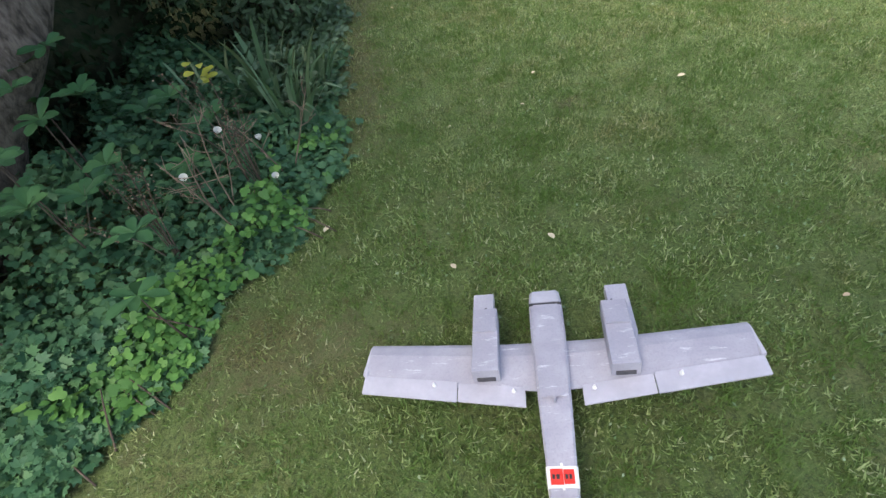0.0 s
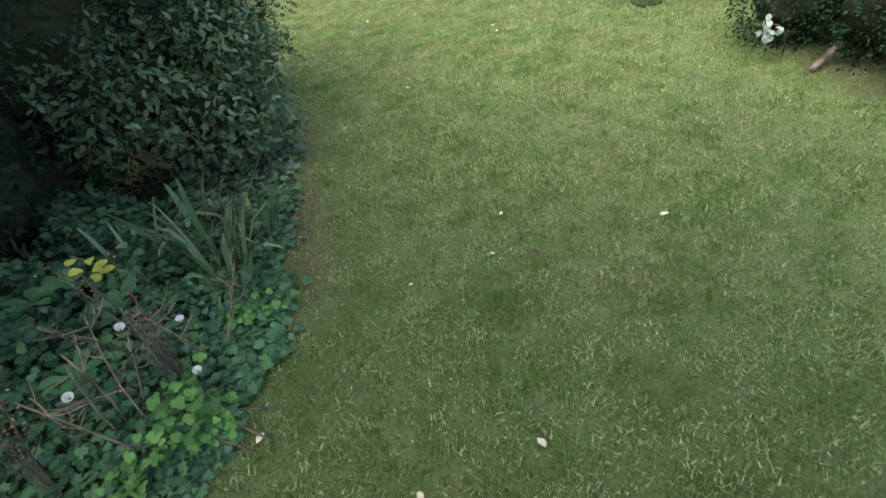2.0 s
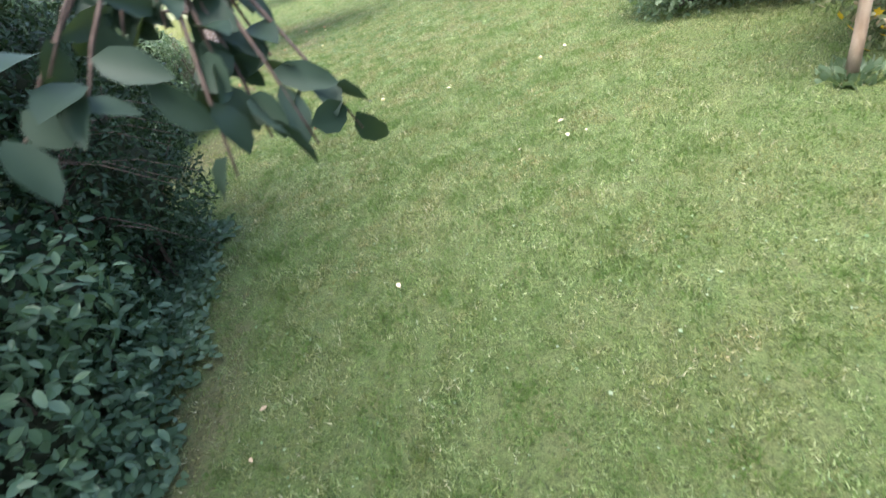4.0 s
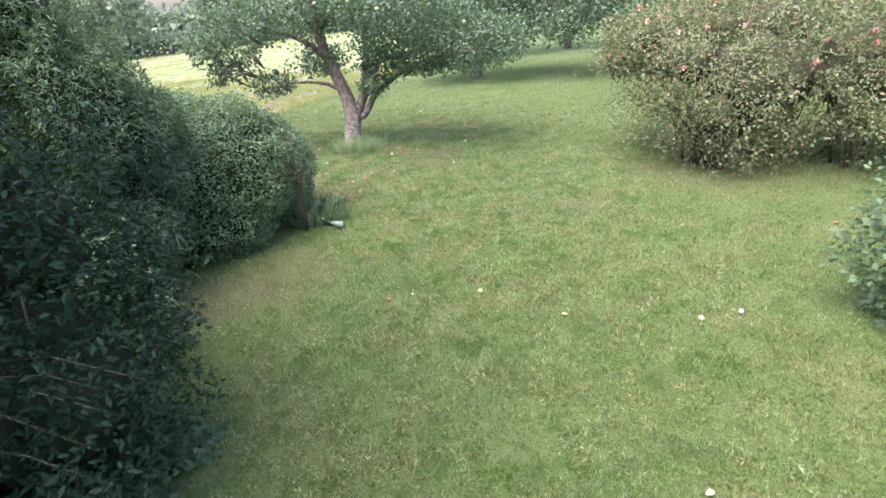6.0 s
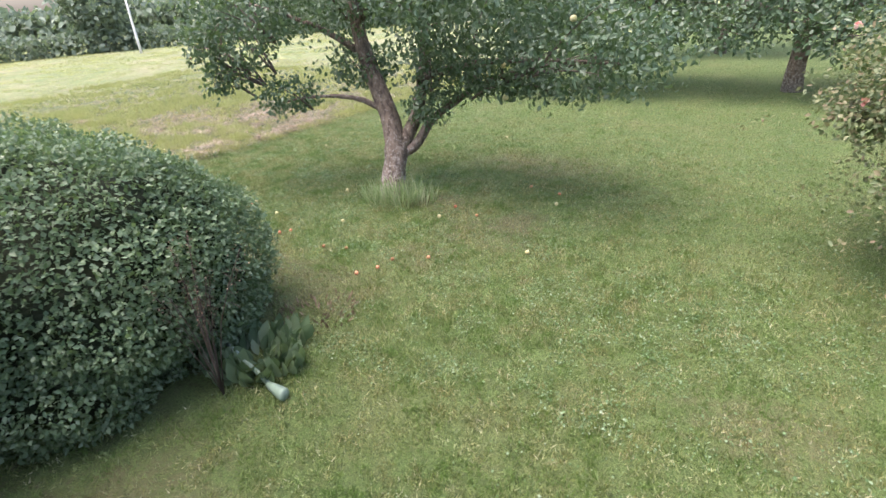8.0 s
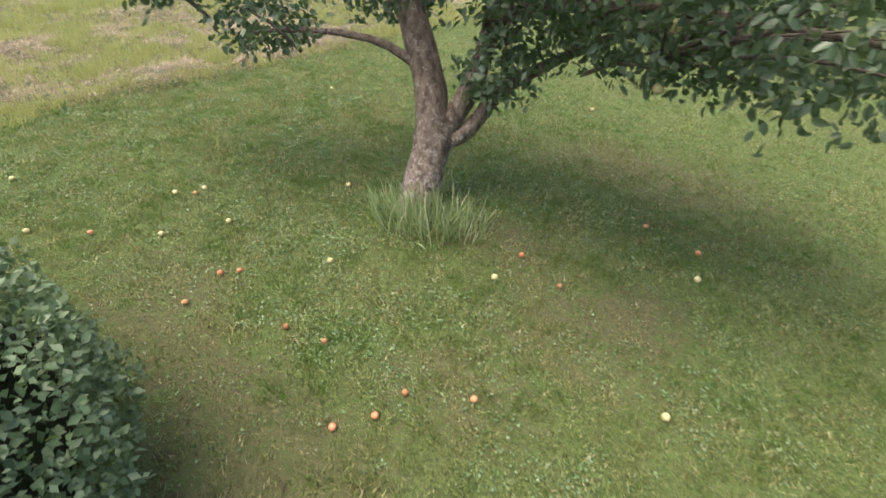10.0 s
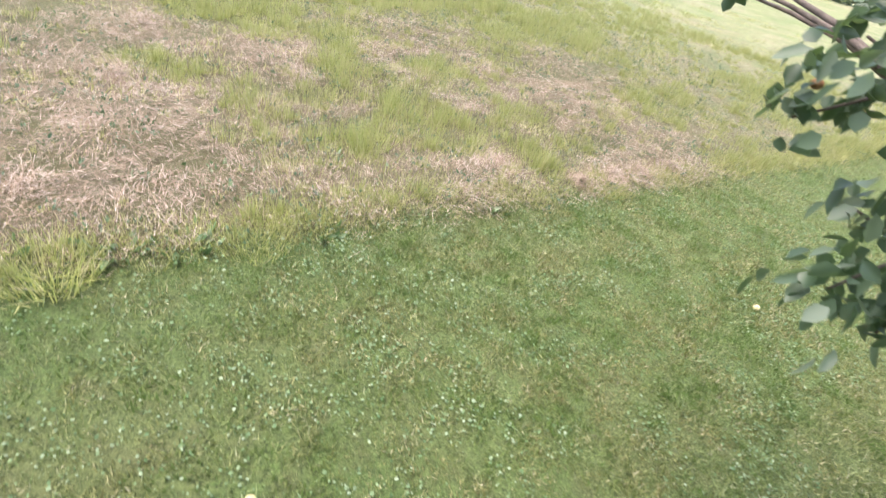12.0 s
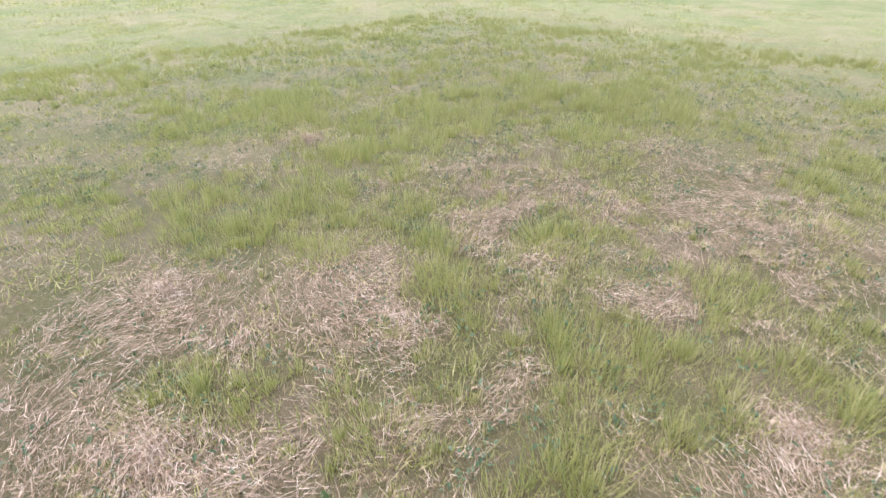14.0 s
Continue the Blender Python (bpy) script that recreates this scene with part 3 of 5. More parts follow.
def sown(n, x0, x1, y0, y1, rule, reach=2.2):
    """Places strewn thickly along the middle of the garden and thinning out from there."""
    p = scatter(n, x0, x1, y0, y1, rule)
    return p[rng.random(len(p)) < 1 / (1 + (way_off(p) / reach) ** 2.2)]


lawn = sown(4500000, -9.5, 7, 0.2, 24, on_lawn)
lawn = lawn[drift(lawn, 15, 4) > -0.3 + rng.normal(size=len(lawn)) * 0.2]
blades("lawn_grass", "short mown green grass blades of the lawn", "grass", lawn, 0.037, 0.0085, 0.75, M_LAWN)
weeds = np.concatenate([sown(20000, -2, 5, 0.2, 12, on_lawn), sown(230000, -9.0, 2, 10.6, 18, on_lawn)])
weeds = weeds[0.6 * drift(weeds, 1.3) + drift(weeds, 5.5, 6) > 0.08 + rng.normal(size=len(weeds)) * 0.25]
n = len(weeds)
size = rng.uniform(0.008, 0.022, n) * rng.uniform(0.6, 1.1, n)
ob = part("clover", leaf_mesh("clover", DIAMOND, np.stack([weeds[:, 0], weeds[:, 1], ground_height(weeds[:, 0], weeds[:, 1]) + rng.uniform(0.006, 0.028, n)], 1), rng.normal(size=(n, 3)) * (1, 1, 0.4),
                              rng.normal(size=(n, 3)) * 0.6 + (0, 0, 1), size, size * rng.uniform(0.6, 1.0, n)), M_CLOVER)
tagged(ob, "small pale clover and daisy leaves in the lawn", "clover", kind="stuff")
GREEN_SPOTS = [(-10.9, 13.6, 0.6), (-11.4, 15.2, 0.4), (-9.7, 14.6, 0.22), (-8.9, 14.2, 0.25), (-8.8, 15.4, 0.45), (-11.5, 17.2, 1.0), (-13.5, 15.4, 1.1), (-8.2, 14.5, 0.3), (-9.3, 12.5, 0.3), (-9.05, 12.95, 0.3), (-7.6, 15.4, 0.3), (-7.0, 14.9, 0.3), (-6.75, 12.5, 0.2), (-7.6, 13.6, 0.25), (-10.2, 19.0, 1.0)]
STRAW_SPOTS = [(-14.6, 13.4, 0.9), (-9.5, 13.9, 0.45), (-9.3, 15.0, 0.35), (-9.5, 15.9, 0.4), (-12.4, 14.4, 0.5), (-8.7, 11.9, 0.55), (-7.6, 12.0, 0.5), (-8.9, 17.4, 0.6), (-10.3, 12.7, 0.5), (-6.5, 15.6, 0.3), (-6.35, 16.4, 0.3), (-7.9, 11.2, 0.5), (-11.4, 12.2, 0.6)]


def regrowth(p):
    """Above zero where the meadow has greened again, below where the hay lies."""
    g = 0.6 * drift(p, 1.1) + 0.6 * drift(p, 3.3, 5)
    for spots, sign in ((GREEN_SPOTS, 0.7), (STRAW_SPOTS, -0.7)):
        for x, y, r in spots:
            g += sign * np.exp(-((p[:, 0] - x) ** 2 + (p[:, 1] - y) ** 2) / r ** 2)
    return g


meadow = sown(1500000, -24, -5.0, 7, 26, in_field, 2.6)
tufts = meadow[regrowth(meadow) > 0.15 + rng.normal(size=len(meadow)) * 0.2]
blades("meadow_grass", "drifts of green grass regrowing in the cut meadow", "grass", tufts[::2], 0.07, 0.0045, 0.5, M_MEADOW)


def standing_tufts(n):
    """Dense little clumps of upright grass, thicker where the regrowth is strong."""
    c = scatter(n, -19, -5.2, 8, 24, in_field)
    g = regrowth(c)
    keep = g > -0.3 + rng.normal(size=len(c)) * 0.35
    c, g = c[keep], g[keep]
    strong = np.clip(0.7 + 0.75 * g, 0.35, 1.35)
    k = (rng.uniform(22, 85, len(c)) * strong).astype(int)
    at = np.repeat(np.arange(len(c)), k)
    off = rng.normal(size=(len(at), 2)) * (rng.uniform(0.022, 0.06, len(c)) * strong)[at][:, None]
    p = c[at] + off
    base = np.stack([p[:, 0], p[:, 1], ground_height(p[:, 0], p[:, 1]) - 0.003], 1)
    lean = np.concatenate([off * 3.2, np.ones((len(at), 1))], 1) + rng.normal(size=(len(at), 3)) * 0.16
    h = (rng.uniform(0.07, 0.18, len(c)) * strong)[at] * rng.uniform(0.5, 1.2, len(at))
    ob = part("meadow_tufts", leaf_mesh("meadow_tufts", BLADE, base, lean, rng.normal(size=(len(at), 3)), h, 0.0055 * rng.uniform(0.7, 1.4, len(at))), M_MEADOW)
    tagged(ob, "upright clumps of fresh grass standing out of the hay", "grass", kind="stuff")


standing_tufts(10000)
docks = scatter(5200, -17, -5.4, 9, 22, in_field)
docks = docks[drift(docks, 2.2, 9) > -0.1 + rng.normal(size=len(docks)) * 0.2]
at = np.repeat(np.arange(len(docks)), 7)
n = len(at)
off = rng.normal(size=(n, 2)) * 0.03
ob = part("field_weeds", leaf_mesh("field_weeds", LEAF, np.stack([docks[at, 0] + off[:, 0], docks[at, 1] + off[:, 1], ground_height(docks[at, 0], docks[at, 1]) + rng.uniform(0.005, 0.06, n)], 1), np.concatenate([off * 25, rng.uniform(0.1, 0.9, (n, 1))], 1),
                                   rng.normal(size=(n, 3)) * 0.4 + (0, 0, 1), rng.uniform(0.015, 0.042, n), rng.uniform(0.008, 0.02, n)), M_ELDER)
tagged(ob, "small broad-leaved weeds among the cut hay", "weeds", kind="stuff")
far_tufts = scatter(220000, -26, -8.5, 6, 30, in_field)
far_tufts = far_tufts[0.8 * drift(far_tufts, 0.8, 11) + drift(far_tufts, 2.9, 12) > 0.3 + rng.normal(size=len(far_tufts)) * 0.15]
blades("meadow_grass", "green grass tufts farther out in the cut meadow", "grass", far_tufts, 0.09, 0.009, 0.6, M_MEADOW)
outer = scatter(330000, -60, -17, 2, 70, in_field)
outer = outer[((outer[:, 0] < -26) | (outer[:, 1] > 30)) & (0.8 * drift(outer, 0.5, 13) + drift(outer, 1.7, 14) > 0.1 + rng.normal(size=len(outer)) * 0.2)]
blades("meadow_grass", "pale green grass far out in the cut meadow", "grass", outer, 0.11, 0.022, 0.6, M_MEADOW)
edge_y = rng.uniform(7.0, 24, 36000)
edging = np.stack([field_edge(edge_y) + rng.normal(size=36000) * 0.1 - 0.1, edge_y], 1)
edging = edging[patchy(edging, 1.6, -0.25)]
blades("edge_grass", "longer green grass along the mowing edge", "grass", edging, 0.075, 0.005, 0.5, M_MEADOW)
straw = sown(2700000, -24, -5.0, 7, 26, in_field, 2.6)
straw = straw[regrowth(straw) < -0.08 + rng.normal(size=len(straw)) * 0.3]


def lying_straw(p):
    n = len(p)
    base = np.stack([p[:, 0], p[:, 1], ground_height(p[:, 0], p[:, 1]) + rng.uniform(0.0, 0.055, n) + 0.045 * drift(p, 2.2, 9) + 0.03 * drift(p, 6.5, 10)], 1)
    turn = 5.0 * drift(p, 0.7, 8) + rng.normal(size=n) * 0.75
    along = np.stack([np.cos(turn), np.sin(turn), rng.normal(size=n) * 0.2], 1)
    facing = np.stack([rng.normal(size=n) * 0.3, rng.normal(size=n) * 0.3, np.ones(n)], 1)
    ob = part("hay", leaf_mesh("hay", BLADE, base, along, facing, rng.uniform(0.035, 0.15, n), rng.uniform(0.0014, 0.0034, n)), M_STRAW)
    tagged(ob, "dry pale hay stalks lying on the meadow", "hay", kind="stuff")


lying_straw(straw)


def weed_clump(x, y, r, h, n, material, shape, aspect, name, label, category, lean=0.45):
    a, d = rng.uniform(0, 2 * math.pi, n), r * np.sqrt(rng.random(n))
    ob = thing(name, label, category, (x, y, 0))
    base = np.stack([np.cos(a) * d, np.sin(a) * d, np.zeros(n)], 1)
    along = np.stack([np.cos(a) * lean, np.sin(a) * lean, np.ones(n)], 1) + rng.normal(size=(n, 3)) * 0.25
    ln = h * rng.uniform(0.5, 1.15, n)
    v, f = leaves(shape, base, along, rng.normal(size=(n, 3)) + np.stack([np.cos(a), np.sin(a), np.zeros(n)], 1), ln, ln * aspect)
    if n > 210:
        part("blades", np_mesh("blades", v, f), material, ob)
        return ob
    k = len(shape[0])
    each("leaf" if shape is OVAL else "blade", [(v[i * k:i * k + k], shape[1]) for i in range(n)], material, ob)
    return ob


# ---- the bed along the lawn ----


def bed_cover(name, label, n, x_in, x_out, y0, y1, h_in, h_out, material, shape, size, aspect, cut=-9.0):
    """Ground cover that rises from the lawn's edge into the bed."""
    y = rng.uniform(y0, y1, n)
    u = rng.random(n)
    x = bed_edge(y) + x_in + (x_out - x_in) * u + 0.16 * np.array([noise.noise(Vector((0.4, v * 3.1, 7.7))) for v in y]) * (1 - u) + rng.normal(size=n) * 0.03
    top = h_in + (h_out - h_in) * u
    lumps = np.array([noise.noise(Vector((a * 4, b * 4, 0.5))) for a, b in zip(x, y)])
    z = np.maximum(top * (0.75 + 0.5 * lumps) * (0.55 + 0.45 * rng.random(n)), 0.012)
    keep = lumps > cut
    p = np.stack([x, y, z], 1)[keep]
    m = len(p)
    foot = p.mean(0) * (1, 1, 0)
    ob = thing(name, label, "ground cover", foot)
    along = np.stack([rng.normal(size=m) + 0.5, rng.normal(size=m) - 0.3, rng.normal(size=m) * 0.4], 1)
    facing = np.stack([rng.normal(size=m) * 0.35 + 0.35, rng.normal(size=m) * 0.35 - 0.25, np.ones(m)], 1)
    ln = size * rng.uniform(0.55, 1.3, m)
    part("leaves", leaf_mesh("leaves", shape, p - foot, along, facing, ln, ln * aspect), material, ob)
    runners = []
    for q in p[:16]:
        end = q - foot
        root = end * (1, 1, 0) + np.append(rng.normal(size=2) * 0.12, 0.004)
        runners.append(tube([root, (root + end) / 2 + (0, 0, 0.02), end], [0.005, 0.004, 0.002], 5))
    each("stem", runners, M_TWIG, ob)
    return ob


bed_cover("ivy_bed", "dark green ivy covering the edge of the bed", 13500, 0.03, -1.5, 1.0, 4.3, 0.06, 0.62, M_IVY, LOBED, 0.052, 1.0)
bed_cover("ivy_bed", "dark green ivy at the near corner of the bed", 7500, 0.03, -1.1, 0.2, 1.6, 0.06, 0.45, M_IVY, LOBED, 0.052, 1.0)
bed_cover("geranium_patch", "bright light-green cranesbill leaves at the lawn's edge", 430, 0.05, -0.24, 1.2, 1.85, 0.08, 0.3, M_LIME, ROUND, 0.042, 1.1)
bed_cover("geranium_patch", "light-green cranesbill leaves among ivy at the lawn's edge", 560, 0.03, -0.3, 1.85, 3.0, 0.08, 0.3, M_LIME, ROUND, 0.04, 1.1, -0.12)
bed_cover("ground_elder", "low dark green weeds under the shrubs by the lawn", 5600, 0.06, -0.7, 3.4, 7.2, 0.05, 0.46, M_ELDER, OVAL, 0.062, 0.55)


def rhododendron():
    ob = thing("rhododendron", "rhododendron with whorls of glossy dark leaves and a few yellow ones", "shrub", (-1.45, 2.1, 0))
    heads = []
    for k in range(26):
        x, y = rng.uniform(-2.2, -1.05), rng.uniform(1.3, 2.8)
        z = 0.3 + 0.35 * rng.random() + 0.4 * min(max((-x - 0.9) / 1.0, 0), 1)
        heads.append((x, y, z))
    limbs, L, YL = [], [], []
    for k, (x, y, z) in enumerate(heads):
        c = np.array((x, y, z)) - (-1.45, 2.1, 0)
        m = rng.integers(5, 9)
        a = rng.uniform(0, 6.28) + np.arange(m) * 6.283 / m
        tilt = rng.uniform(0.05, 0.45)
        along = np.stack([np.cos(a), np.sin(a), np.full(m, tilt) + rng.normal(size=m) * 0.15], 1)
        lean = np.array((0.25, -0.2, 1.0))
        args = (np.repeat(c[None], m, 0), along, np.repeat(lean[None], m, 0) + rng.normal(size=(m, 3)) * 0.15, rng.uniform(0.085, 0.135, m), rng.uniform(0.045, 0.062, m))
        L.append(leaves(PADDLE, *args))
        limbs.append(tube([(c[0] * 0.85, c[1] * 0.85, 0), c * (0.97, 0.97, 0.6), c], [0.006, 0.004, 0.003], 5))
    c = np.array((-0.95, 2.41, 0.83)) - (-1.45, 2.1, 0)
    a = np.arange(9) * 2.4
    YL.append(leaves(PADDLE, np.repeat(c[None], 9, 0) + rng.normal(size=(9, 3)) * 0.022, np.stack([np.cos(a), np.sin(a), np.full(9, 0.15)], 1), np.repeat(np.array([(0.3, -0.3, 1.0)]), 9, 0) + rng.normal(size=(9, 3)) * 0.15, rng.uniform(0.045, 0.07, 9), rng.uniform(0.03, 0.042, 9)))
    limbs.append(tube([(0.3, 0.3, 0), (0.42, 0.4, 0.4), c], [0.006, 0.005, 0.003], 5))
    part("leaves", joined("leaves", L), M_RHODO, ob)
    part("yellow_leaves", joined("yellow_leaves", YL), M_YELLOW_LEAF, ob, "pale yellow-green leaf whorls")
    each("stem", limbs[::4], M_TWIG, ob)


rhododendron()


def bindweed():
    """White trumpet flowers on thin stems among the ivy."""
    ob = thing("bindweed", "bindweed with small white trumpet flowers among the ivy", "flower", (-0.98, 2.55, 0))
    for x, y, z in ((-1.04, 2.45, 0.52), (-0.95, 2.7, 0.29), (-0.86, 2.42, 0.2), (-1.2, 2.2, 0.45)):
        c = np.array((x + 0.98, y - 2.55, z))
        part("stem", np_mesh("stem", *tube([(c[0] * 0.8, c[1] * 0.8, 0), c * (0.9, 0.9, 0.6), c], [0.003, 0.002, 0.0015], 5)), M_TWIG, ob)
        bm = bmesh.new()
        bmesh.ops.create_cone(bm, cap_ends=False, segments=10, radius1=0.004, radius2=0.021, depth=0.028)
        bmesh.ops.transform(bm, verts=bm.verts, matrix=pose(*c, rng.uniform(-20, 50), rng.uniform(0, 40), 0))
        part("flower", bm, M_PETAL, ob, "white trumpet flower", True)


bindweed()


def iris_clump(x, y, r, n, h):
    ob = thing("iris", "clump of long grey-green sword-shaped iris leaves", "iris", (x, y, 0), "irises in the bed")
    pieces = []
    for _ in range(n):
        a, d = rng.uniform(0, 6.283), r * math.sqrt(rng.random()) * 0.6
        base = np.array((math.cos(a) * d, math.sin(a) * d, 0))
        out = np.array((math.cos(a), math.sin(a), 0)) * rng.uniform(0.1, 0.55) + (0.1, -0.06, 0)
        ln, w = h * rng.uniform(0.4, 1.15), rng.uniform(0.018, 0.042)
        side = unit(np.cross(out, (0, 0, 1.0)))
        droop = rng.uniform(0.0, 0.45) if rng.random() < 0.6 else rng.uniform(0.5, 1.25)
        v = []
        for k, s in enumerate((0, 0.25, 0.5, 0.75, 0.92, 1.0)):
            p = base + out * ln * s * (0.6 + 0.5 * s) + np.array((0, 0, 1)) * ln * (s - droop * s ** 3 * 0.55)
            ww = w * (0.8, 1, 1, 0.8, 0.45, 0.03)[k]
            v += [p - side * ww / 2, p + side * ww / 2 + (0, 0, 0.004)]
        f = []
        for k in range(5):
            f += [(2 * k, 2 * k + 1, 2 * k + 3), (2 * k, 2 * k + 3, 2 * k + 2)]
        pieces.append((np.array(v), np.array(f)))
    each("leaf", pieces, M_IRIS, ob)


for x, y, r, n, h in ((-0.86, 3.25, 0.25, 30, 0.68), (-1.05, 3.65, 0.3, 36, 0.8), (-0.74, 3.75, 0.22, 24, 0.55), (-1.35, 3.4, 0.3, 12, 0.72)):
    iris_clump(x, y, r, n, h)


def dry_stems(x, y, h, n, name, label):
    ob = thing(name, label, "dead plant", (x, y, 0))
    limbs, heads = [], []
    for _ in range(n):
        tip = np.array((rng.normal() * 0.1, rng.normal() * 0.1, h * rng.uniform(0.65, 1.05)))
        limbs.append(tube([(0, 0, 0), tip * (0.3, 0.3, 0.55), tip], [0.004, 0.003, 0.002], 4))
        m = 26
        p = tip * np.linspace(0.72, 1.03, m)[:, None] + rng.normal(size=(m, 3)) * 0.018
        heads.append(leaves(DIAMOND, p, rng.normal(size=(m, 3)), rng.normal(size=(m, 3)), np.full(m, 0.014), np.full(m, 0.009)))
        for _ in range(5):
            q = tip * rng.uniform(0.6, 1.0)
            limbs.append(tube([q, q + rng.normal(size=3) * 0.025 + (0, 0, 0.02), q + rng.normal(size=3) * 0.05 + (0, 0, 0.04)], [0.002, 0.0015, 0.001], 4))
    each("stalk", limbs, M_TWIG, ob)
    each("seed_head", heads, M_DRY, ob)


dry_stems(-0.98, 2.5, 0.8, 7, "withered_stalks", "brown withered flower stalks in the bed")
dry_stems(-1.35, 2.0, 0.75, 6, "withered_stalks", "brown withered flower stalks beside the rhododendron")



def dead_twigs(x, y, z, n, label):
    """Pale bare forked twigs sticking out of the leaves."""
    ob = thing("dead_twigs", label, "twigs", (x, y, 0))
    for _ in range(n):
        root = np.array((rng.normal() * 0.12, rng.normal() * 0.15, 0.0))
        tip = root + (rng.normal() * 0.12, rng.normal() * 0.12, z * rng.uniform(0.75, 1.15))
        twig = [tube([root, (root + tip) / 2 + rng.normal(size=3) * 0.03, tip], [0.005, 0.004, 0.0025], 5)]
        for _ in range(5):
            q = root + (tip - root) * rng.uniform(0.55, 1.0)
            e = q + rng.normal(size=3) * (0.09, 0.09, 0.03) + (0, 0, 0.04)
            twig.append(tube([q, (q + e) / 2 + rng.normal(size=3) * 0.012, e], [0.003, 0.0025, 0.0015], 4))
            twig.append(tube([e * 0.6 + q * 0.4, e + rng.normal(size=3) * 0.03], [0.002, 0.001], 4))
        part("twig", joined("twig", twig), M_PALE_TWIG, ob)


dead_twigs(-1.2, 2.15, 0.62, 4, "pale bare dead twigs standing out of the ivy")
dead_twigs(-0.92, 2.55, 0.6, 4, "pale bare dead twigs beside the withered stalks")

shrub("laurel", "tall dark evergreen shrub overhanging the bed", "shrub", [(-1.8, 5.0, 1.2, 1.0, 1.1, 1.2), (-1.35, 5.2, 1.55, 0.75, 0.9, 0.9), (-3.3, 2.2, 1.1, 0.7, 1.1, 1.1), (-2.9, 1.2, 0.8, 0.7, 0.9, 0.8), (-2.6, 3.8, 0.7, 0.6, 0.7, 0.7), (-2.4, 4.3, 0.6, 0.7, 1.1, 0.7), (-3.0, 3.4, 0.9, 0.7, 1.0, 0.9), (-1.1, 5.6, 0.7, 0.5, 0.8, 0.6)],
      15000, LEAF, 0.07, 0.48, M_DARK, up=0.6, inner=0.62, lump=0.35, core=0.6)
# added backing: dark hedge fills gaps where only deep shade lies behind the bed
shrub("backing_hedge", "made-up tall dark hedge backing the shaded gaps behind the bed", "hedge", [(-3.7, -0.3, 1.0, 0.8, 1.2, 1.1), (-3.8, 1.3, 1.0, 0.8, 1.2, 1.2), (-3.8, 3.0, 1.0, 0.8, 1.3, 1.2), (-3.7, 4.7, 1.0, 0.8, 1.2, 1.2), (-3.5, 6.2, 0.9, 0.8, 1.0, 1.0)],
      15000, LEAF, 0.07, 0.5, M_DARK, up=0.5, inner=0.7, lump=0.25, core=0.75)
shrub("elder", "grey-green shrub with broad drooping leaves over the lawn's edge", "shrub", [(-1.0, 4.75, 0.62, 0.5, 0.55, 0.42), (-1.05, 5.0, 1.05, 0.58, 0.6, 0.45), (-0.88, 5.0, 0.36, 0.4, 0.5, 0.32), (-1.4, 4.5, 0.95, 0.5, 0.5, 0.4), (-1.0, 5.55, 0.5, 0.4, 0.5, 0.42)],
      8500, OVAL, 0.064, 0.5, M_ELDER, up=0.8, spread=0.7, inner=0.5, lump=0.4, core=0.5)
shrub("spiky_shrub", "shrub with fine arching sprays at the lawn's edge", "shrub", [(-1.05, 6.6, 0.8, 0.5, 0.7, 0.8), (-1.35, 6.9, 1.4, 0.6, 0.6, 0.6)], 16000, DIAMOND, 0.05, 0.42, M_LAUREL, up=0.5, inner=0.6, lump=0.35, core=0.55)


def bare_sprays():
    ob = thing("arching_sprays", "thin arching bare twigs reaching over the lawn", "twigs", (-1.0, 5.9, 0))
    limbs, lv = [], []
    for k in range(9):
        tip = np.array((0.6 + 0.32 * rng.random(), rng.uniform(-0.1, 0.6), rng.uniform(0.45, 1.1)))
        mid = np.array((0.3, tip[1] * 0.6, tip[2] + 0.35))
        limbs.append(tube([(0, 0, 0.0), (0.02, 0.05, 0.8), mid, tip], [0.012, 0.008, 0.004, 0.002], 5))
        m = 60
        s = rng.random(m)[:, None]
        p = mid * (1 - s) + tip * s
        lv.append(leaves(DIAMOND, p, rng.normal(size=(m, 3)) + (0.5, 0, 0), rng.normal(size=(m, 3)) + (0, 0, 1), np.full(m, 0.03), np.full(m, 0.012)))
    each("twig", limbs, M_TWIG, ob)
    part("leaves", joined("leaves", lv), M_DARK, ob)


bare_sprays()


def slim_trunk():
    ob = thing("tree", "leaning grey-barked tree trunk rising from the dark bed", "tree", (-2.68, 2.42, 0))
    part("trunk", joined("trunk", [tube([(-0.1, -0.05, -0.05), (0.15, 0.1, 0.35), (0.38, 0.22, 0.7), (0.63, 0.36, 0.97), (0.85, 0.62, 1.2), (0.95, 0.85, 1.7), (0.9, 0.95, 2.4), (0.85, 0.9, 3.2)], [0.27, 0.24, 0.225, 0.21, 0.18, 0.14, 0.1, 0.06], 18, 0.1)]), M_BARK_GREY, ob, smooth=True)
    b = [(0.2, 0.3, 3.1, 1.0, 1.0, 0.6), (-0.5, -0.4, 2.9, 0.9, 0.9, 0.5), (-0.9, 1.2, 2.9, 0.9, 1.0, 0.6)]
    p, way = blob_points(b, 4000, 0.6)
    n = len(p)
    part("crown", leaf_mesh("crown", LEAF, p, way + rng.normal(size=(n, 3)), way + (0, 0, 0.6), rng.uniform(0.06, 0.1, n), rng.uniform(0.03, 0.05, n)), M_DARK, ob)


slim_trunk()


